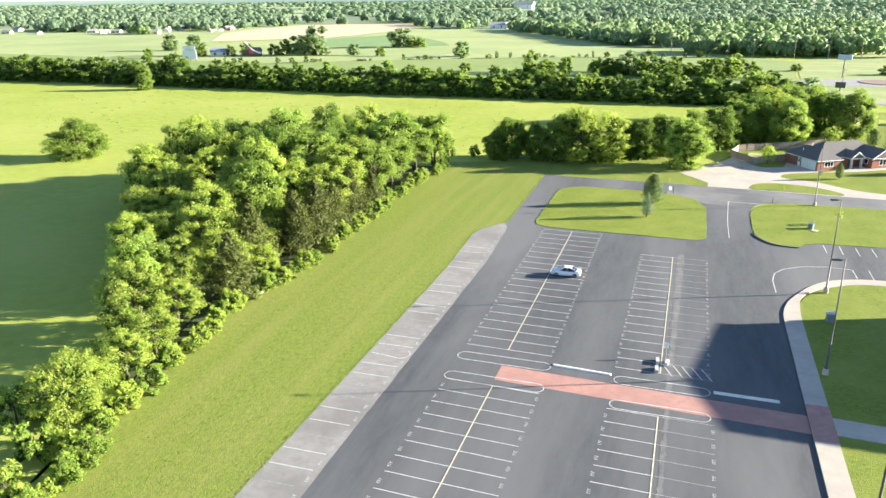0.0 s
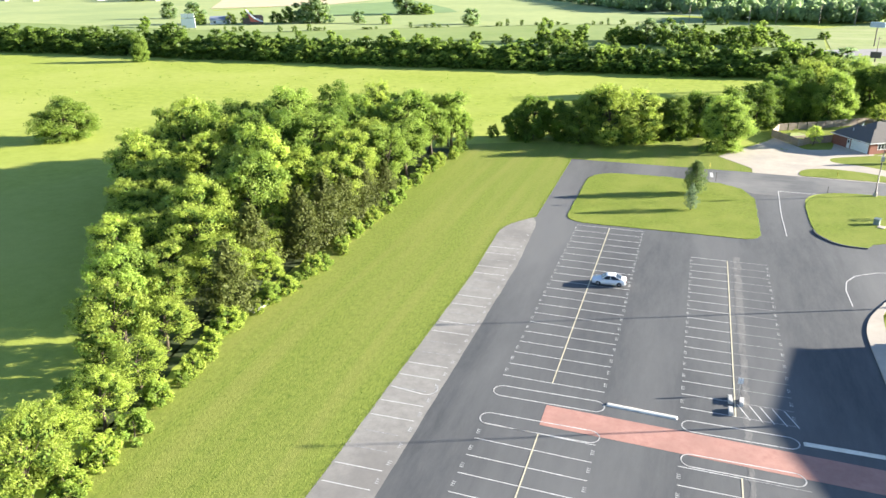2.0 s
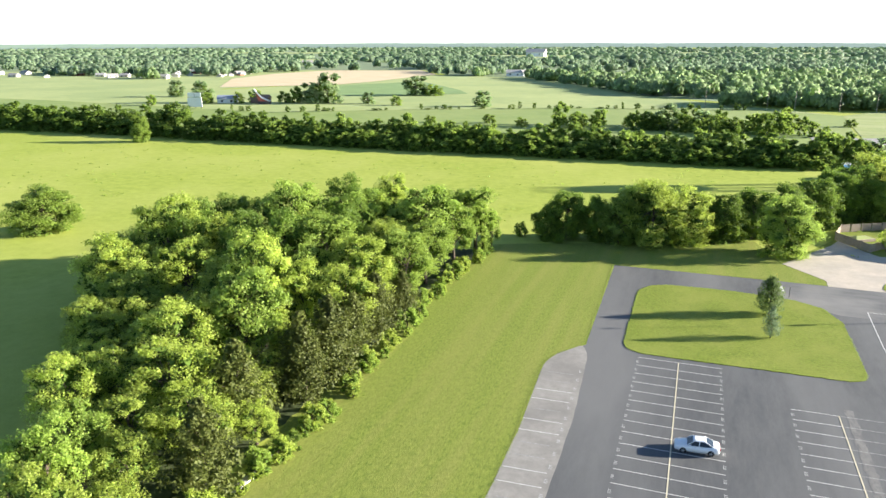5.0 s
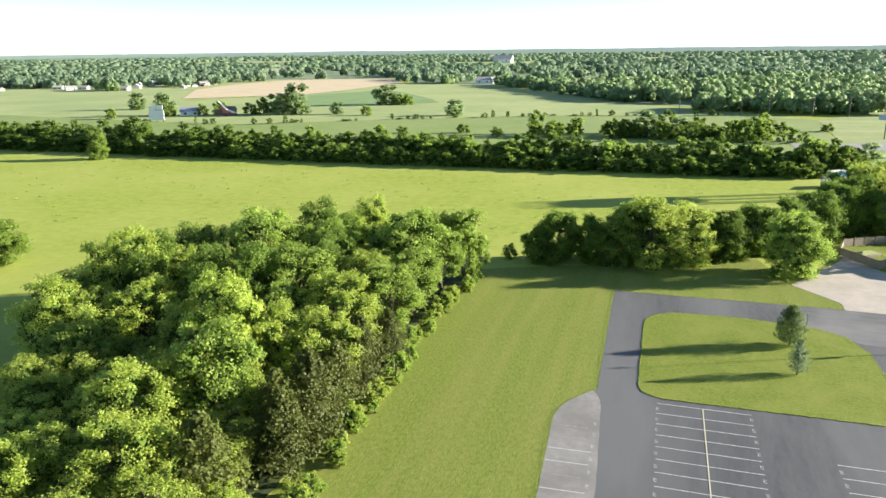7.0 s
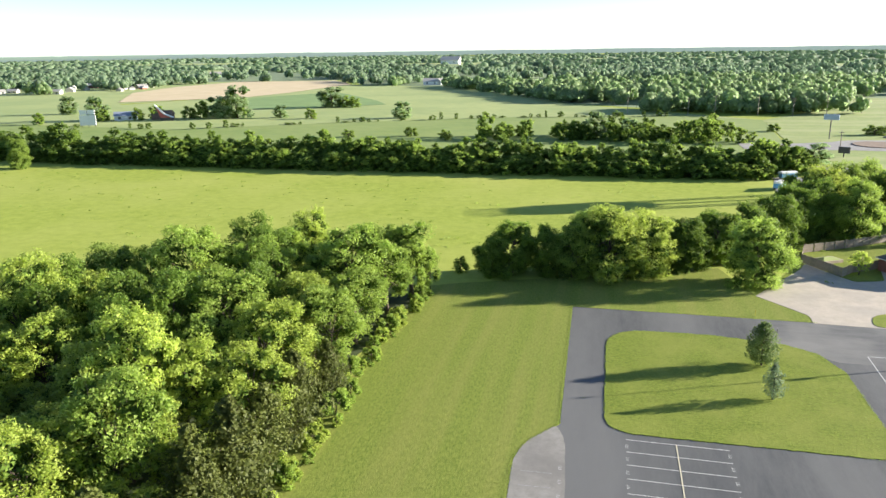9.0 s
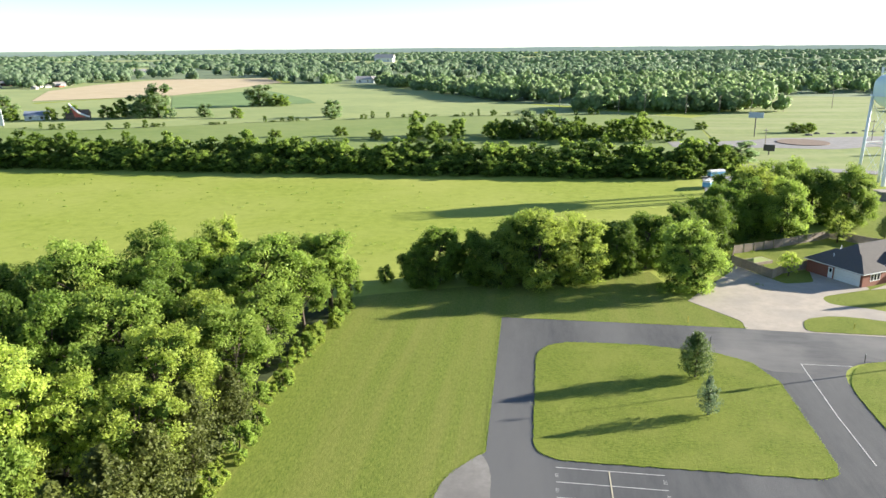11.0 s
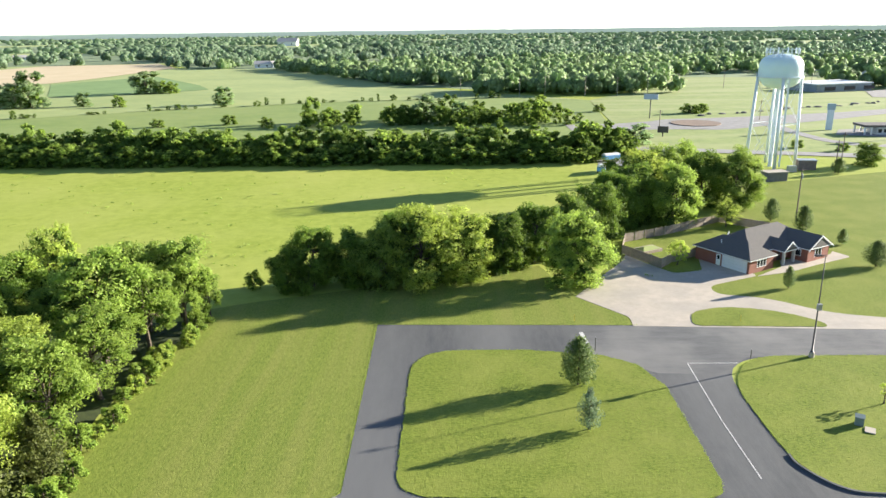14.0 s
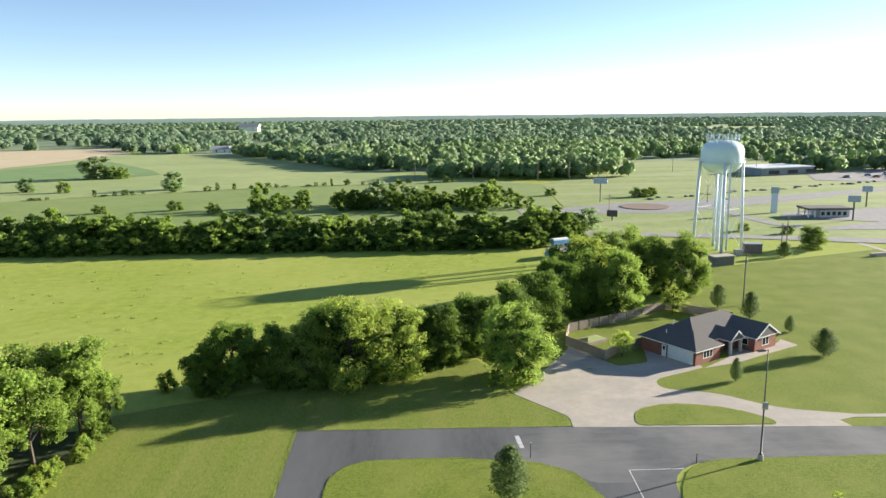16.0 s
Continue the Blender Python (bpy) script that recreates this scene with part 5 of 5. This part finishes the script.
Mesh().box(-4.2, -0.25, 7.4, -0.2, 0.25, 10.0).box(0.2, -0.25, 7.4, 4.2, 0.25, 10.0).make("upper_panel", M_TRIM, wb)
for x in (-3.8, 0, 3.8):
    Mesh().box(x - 0.15, 0.305, -0.2, x + 0.15, 0.6, 9.5).make("post", M_DKSTEEL, wb)
au = thing("grain_auger", "red and white inclined auger beside farm machinery", "machine", (-296, 469, 0), 15)
Mesh().tube((-8, 0, 10), (-3, 0, 4.5), 0.6, 0.6, 8).tube((-3, 0, 4.5), (3, 0, 2), 0.6, 0.6, 8).make("tube", M_TRIM, au)
Mesh().add([(-7, -0.5, 8), (-3, -0.5, 3.8), (1, -0.5, 2), (-5, -0.5, 2), (-7, 0.5, 8), (-3, 0.5, 3.8), (1, 0.5, 2), (-5, 0.5, 2)], [(0, 1, 2, 3), (7, 6, 5, 4), (0, 4, 5, 1), (3, 2, 6, 7)]).make("hopper", mat("red_machine_paint", (0.45, 0.08, 0.06), (0.55, 0.13, 0.1), 0.5, 0.5), au)
Mesh().box(-5, -1.2, -0.1, 3, 1.2, 2.0).make("carriage", M_DKSTEEL, au)
ba_ = thing("barn", "brown wooden barn beside trees", "barn", (-305, 477, 0), 15)
Mesh().box(-6, -4, 0, 6, 4, 3.4).make("wall", M_MULCH, ba_)
Mesh().add([(-6.4, -4.5, 3.3), (6.4, -4.5, 3.3), (6.4, 4.5, 3.3), (-6.4, 4.5, 3.3), (-6.4, 0, 5.9), (6.4, 0, 5.9)], [(0, 1, 5, 4), (2, 3, 4, 5), (1, 2, 5), (3, 0, 4)]).make("roof", M_MULCH, ba_)

# single trees and copses beyond the hedge
COPSE = ((-399, 507, 1.4, 1.2), (-364, 437, 0.8, 0.7), (-282, 486, 1.1, 1.45), (-273, 489, 0.9, 1.0), (-267, 487, 0.9, 1.0), (-259, 489, 1.2, 1.5), (-231, 493, 0.6, 0.6), (-208, 488, 0.9, 0.85), (-229, 579, 1.3, 1.1), (-220, 580, 1.2, 1.1), (-212, 580, 1.2, 1.0), (-151, 497, 0.8, 0.75),
         (-345, 466, 1.0, 1.1), (-338, 462, 1.0, 1.0), (-318, 470, 0.9, 1.0), (-310, 478, 1.2, 1.2), (-290, 484, 1.2, 1.0), (-74, 408, 0.9, 0.7), (-66, 410, 0.8, 0.6), (-48, 412, 1.0, 0.8), (-40, 405, 0.8, 0.6), (-31, 401, 0.9, 0.9), (-22, 405, 0.9, 0.8), (-15, 402, 0.7, 0.7), (-8, 401, 1.0, 1.0), (0, 404, 0.8, 0.7), (8, 410, 0.8, 0.8),
         (22, 423, 1.4, 1.3), (30, 420, 0.9, 0.8), (54, 440, 0.7, 0.5), (96, 429, 1.0, 0.6), (102, 431, 0.9, 0.6), (47, 333, 0.7, 0.55), (40, 322, 0.8, 0.7), (60, 318, 0.5, 0.4), (100, 322, 0.5, 0.4), (112, 315, 0.5, 0.35), (-100, 390, 0.8, 0.6), (-120, 402, 0.8, 0.6), (-150, 395, 0.7, 0.5))
copse = [broad_tree("tree", "broadleaf tree standing in the fields", 140 + k, 10, 4.6, 11, 12, 22, 0.24, (M_LEAF, M_FAR)[k], low=-0.22, airy=0.4) for k in range(2)]
for x, y, s, z in COPSE:
    put(copse[int(abs(x)) % 2], x, y, s * 1.2, x * 13, z * 1.08, "broadleaf tree standing in the fields beyond the hedge", "trees beyond the hedge")

# stones and scrub in the ditch along the highway, poles along the far wood
drng = random.Random(12)
M_ROCK = mat("dark_ditch_stone", (0.10, 0.095, 0.085), (0.20, 0.19, 0.17), 0.8, 0.95, rnd=0.2)
for k in range(26):
    t_ = k / 25 + drng.uniform(-0.015, 0.015)
    w_, h_ = drng.uniform(0.8, 2.4), drng.uniform(0.4, 1.0)
    ro = Mesh().lathe([(w_, -0.1), (w_ * 0.95, h_ * 0.4), (w_ * 0.6, h_ * 0.85), (0.05, h_)], n=7).make("stone", M_ROCK)
    ro.matrix_world = pose(98 + 150 * t_, 420 + 66 * t_ + drng.uniform(-3, 3), 0.1, 0, 0, drng.uniform(0, 180))
    tagged(ro, "dark weathered stone lying in the highway ditch", "stone", "stones in the ditch")
for x, y, h in ((-14, 533, 11), (22, 528, 11), (38, 531, 12), (62, 527, 12), (82, 529, 11), (101, 531, 12), (124, 545, 12), (163, 575, 12), (205, 540, 11), (118, 400, 9), (66, 372, 8)):
    up = thing("utility_pole", "pale weathered utility pole beside the fields", "utility pole", (x, y, 0), 15, "distant utility poles")
    Mesh().tube((0, 0, -0.3), (0, 0, h), 0.2, 0.14, 6).make("pole", M_FENCE, up)
    Mesh().box(-1.2, -0.08, h - 0.9, 1.2, 0.08, h - 0.7).make("crossarm", M_FENCE, up)

# ---- far country ----
def patch(name, pts, z, material, label):
    return sheet(name, pts, z, material, label, "field")


patch("field", [(-700, 300), (-340, 318), (30, 312), (45, 345), (60, 500), (18, 522), (-82, 507), (-180, 466), (-262, 418), (-335, 430), (-470, 450), (-800, 470)], 0.10, M_FIELD, "green field beyond the hedge")
patch("verge", [(45, 312), (60, 318), (240, 262), (430, 300), (470, 640), (160, 690), (118, 585), (60, 500)], 0.10, mat("pale_verge_grass", (0.15, 0.22, 0.042), (0.27, 0.32, 0.085), 0.16, 0.95, c3=(0.31, 0.33, 0.13), big=0.03, bigmix=0.7, grain=0.75, bstretch=(0.5, 1.6, 1)), "pale rough grass round the highway")
patch("field", [(-2000, 290), (-700, 300), (-800, 470), (-470, 450), (-560, 703), (-900, 800), (-2200, 900)], 0.11, M_PASTURE, "pale pasture reaching past the hedge")
patch("field", [(-1100, 765), (-900, 780), (-560, 690), (-430, 600), (-400, 640), (-510, 760), (-540, 900), (-530, 1020), (-620, 1010)], 0.12, M_PASTURE, "pale pasture beside the estate")
patch("field", [(-468, 450), (-335, 430), (-262, 418), (-180, 466), (-82, 507), (18, 522), (60, 500), (15, 545), (-55, 620), (-133, 764), (-206, 873), (-320, 925), (-338, 931), (-345, 749), (-418, 594), (-560, 703), (-900, 800)], 0.15, M_PASTURE, "pale pasture beyond the hedge")
patch("field", [(-441, 620), (-394, 655), (-355, 692), (-345, 749), (-338, 931), (-401, 1047), (-534, 1011), (-546, 882), (-522, 757)], 0.35, M_TAN, "bare tan soil field")
patch("field", [(-347, 676), (-288, 560), (-257, 553), (-195, 606), (-216, 650), (-298, 772)], 0.30, M_CROP, "dark green strip of young crop")

farv = [[], []]
nrng = np.random.default_rng(5)


def ball(div):
    """Corners and triangles of a sphere of unit radius."""
    bm = bmesh.new()
    bmesh.ops.create_icosphere(bm, subdivisions=div, radius=1.0)
    v = np.array([p.co[:] for p in bm.verts])
    f = np.array([[p.index for p in q.verts] for q in bm.faces])
    bm.free()
    return v, f


BALLS = [ball(1), ball(2)]
lump_v, lump_f, lump_n = [[], []], [[], []], [0, 0]


def lump(c, r, rz, fine, far):
    """A bulging clump of crown, its surface pushed in and out."""
    v, f = BALLS[fine]
    k = 1 + nrng.uniform(-0.20, 0.20, len(v))
    lump_v[far].append(np.asarray(c) + v * np.array([r, r, rz]) * k[:, None])
    lump_f[far].append(f + lump_n[far])
    lump_n[far] += len(v)


def far_tree(x, y, h, r, n, d, z0=0.0):
    far = int(d > 900)
    if d > 1500:
        lump((x, y, z0 + h * 0.3), r * 1.25, h * 0.5, int(d < 1900), far)
        return
    for j in range(5):
        a = j * 2.4 + x
        q = 0.0 if j == 0 else 0.52
        zc = h * (0.74 if j == 0 else nrng.uniform(0.3, 0.66))
        e = r * nrng.uniform(0.42, 0.62)
        c = np.array([x + q * r * math.cos(a), y + q * r * math.sin(a), z0 + zc])
        lump(c, e * 0.86, e * 0.8 + 0.05 * h, 0, far)
        u = unit(nrng, n // 4)
        farv[far].append(leaf_cloud(c + u * e * nrng.uniform(0.85, 1.12, len(u))[:, None], u + unit(nrng, len(u)) * 0.5 + np.array([0, 0, 0.3]), e * 0.30, nrng))


OPEN = [[(-470, 300), (60, 300), (60, 500), (15, 545), (-55, 620), (-133, 764), (-206, 873), (-320, 925), (-338, 931), (-401, 1060), (-560, 1020), (-560, 703), (-900, 800), (-1100, 500)],
        [(20, 240), (400, 240), (420, 560), (230, 500), (160, 690), (115, 560), (60, 530)]]
# Green set darker than the meadow, as shade under the far trees.
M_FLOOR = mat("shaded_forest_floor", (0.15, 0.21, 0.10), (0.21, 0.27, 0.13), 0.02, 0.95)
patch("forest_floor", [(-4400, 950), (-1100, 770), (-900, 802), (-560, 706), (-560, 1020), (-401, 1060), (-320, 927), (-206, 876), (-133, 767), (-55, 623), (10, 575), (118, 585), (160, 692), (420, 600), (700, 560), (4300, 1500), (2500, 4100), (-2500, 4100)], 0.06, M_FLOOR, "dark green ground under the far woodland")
for j in range(100):
    x_ = nrng.uniform(-5, 122)
    far_tree(x_, 536 + nrng.uniform(0, 45) + 0.12 * abs(x_ - 60), nrng.uniform(9, 15), nrng.uniform(4.2, 7.2), 80, 600)
for j in range(60):
    t_ = nrng.uniform()
    far_tree(-206 + 155 * t_ + nrng.uniform(-8, 8), 873 - 255 * t_ + nrng.uniform(0, 20), nrng.uniform(8, 13), nrng.uniform(4.2, 7.2), 80, 600)
# pale clearings far out
for x, y, w, l, rz in ((-480, 2050, 260, 160, 10), (-900, 1500, 320, 90, 20), (300, 1700, 300, 90, -10), (-150, 1500, 240, 70, 5), (700, 1900, 400, 120, -20), (-1400, 2400, 500, 160, 20), (150, 2700, 500, 140, 0)):
    m_ = pose(x, y, 0, 0, 0, rz)
    patch("field", [tuple((m_ @ Vector((sx * w / 2, sy * l, 0)))[:2]) for sx, sy in ((-1, -1), (1, -1), (1, 1), (-1, 1))], 0.6, M_PASTURE, "pale clearing in the far woodland")
    OPEN.append([tuple((m_ @ Vector((sx * w / 2, sy * l - (l if sy < 0 else 0), 0)))[:2]) for sx, sy in ((-1, -1), (1, -1), (1, 1), (-1, 1))])
k = 0
while k < 8500:
    d = 560 * (4300 / 560) ** (nrng.uniform() ** 0.95)
    a = radians(nrng.uniform(-62, 42))
    x, y = -15 + d * math.sin(a), 60 + d * math.cos(a)
    if any(inside((x, y), o) for o in OPEN):
        k += 0.2
        continue
    if noise.noise((x * 0.004, y * 0.004, 2)) > 0.12 and d < 2800 and noise.noise((x * 0.02, y * 0.02, 5)) > -0.2:
        k += 0.2
        continue
    grow = 1 + d / 6000
    far_tree(x, y, nrng.uniform(9, 15) * (0.9 + 0.1 * grow), nrng.uniform(4.2, 8.0) * grow, 60 if d < 1100 else 36, d)
    k += 1
# Past 900 m the leaf colour is greyer still, in place of haze.
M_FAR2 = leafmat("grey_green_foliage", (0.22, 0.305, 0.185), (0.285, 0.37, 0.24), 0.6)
for far, (fm, lab) in enumerate(((M_FAR, "green woodland with scattered clearings beyond the fields"), (M_FAR2, "wide woodland reaching the horizon, haze in its grey-green leaf colour"))):
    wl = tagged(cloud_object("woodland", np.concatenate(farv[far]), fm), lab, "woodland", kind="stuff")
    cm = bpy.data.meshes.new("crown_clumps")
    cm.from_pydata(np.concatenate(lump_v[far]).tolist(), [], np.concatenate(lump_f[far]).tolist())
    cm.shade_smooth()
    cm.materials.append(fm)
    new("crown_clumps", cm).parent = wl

# last ridge under the sky; bluish colour and faint emission stand for haze
rm = Mesh()
n = 260
for ring, (rr, zz) in enumerate(((4780, -5), (4700, 26), (4820, 28))):
    rm.v += [(rr * math.sin(radians(-80 + 140 * j / n)), 60 + rr * math.cos(radians(-80 + 140 * j / n)), zz + (3.5 * noise.noise((j * 0.11, 0, 0)) + 2 * noise.noise((j * 0.9, 3, 0)) if ring else 0)) for j in range(n + 1)]
rm.f += [(a * (n + 1) + j, a * (n + 1) + j + 1, (a + 1) * (n + 1) + j + 1, (a + 1) * (n + 1) + j) for a in range(2) for j in range(n)]
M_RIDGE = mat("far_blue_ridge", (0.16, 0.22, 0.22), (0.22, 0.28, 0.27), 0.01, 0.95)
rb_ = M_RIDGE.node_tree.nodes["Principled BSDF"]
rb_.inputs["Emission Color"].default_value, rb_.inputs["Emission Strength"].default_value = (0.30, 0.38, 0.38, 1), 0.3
tagged(rm.make("backdrop", M_RIDGE), "low wooded blue-green ridge along the horizon, glowing faintly as haze", "ridge", kind="structure")
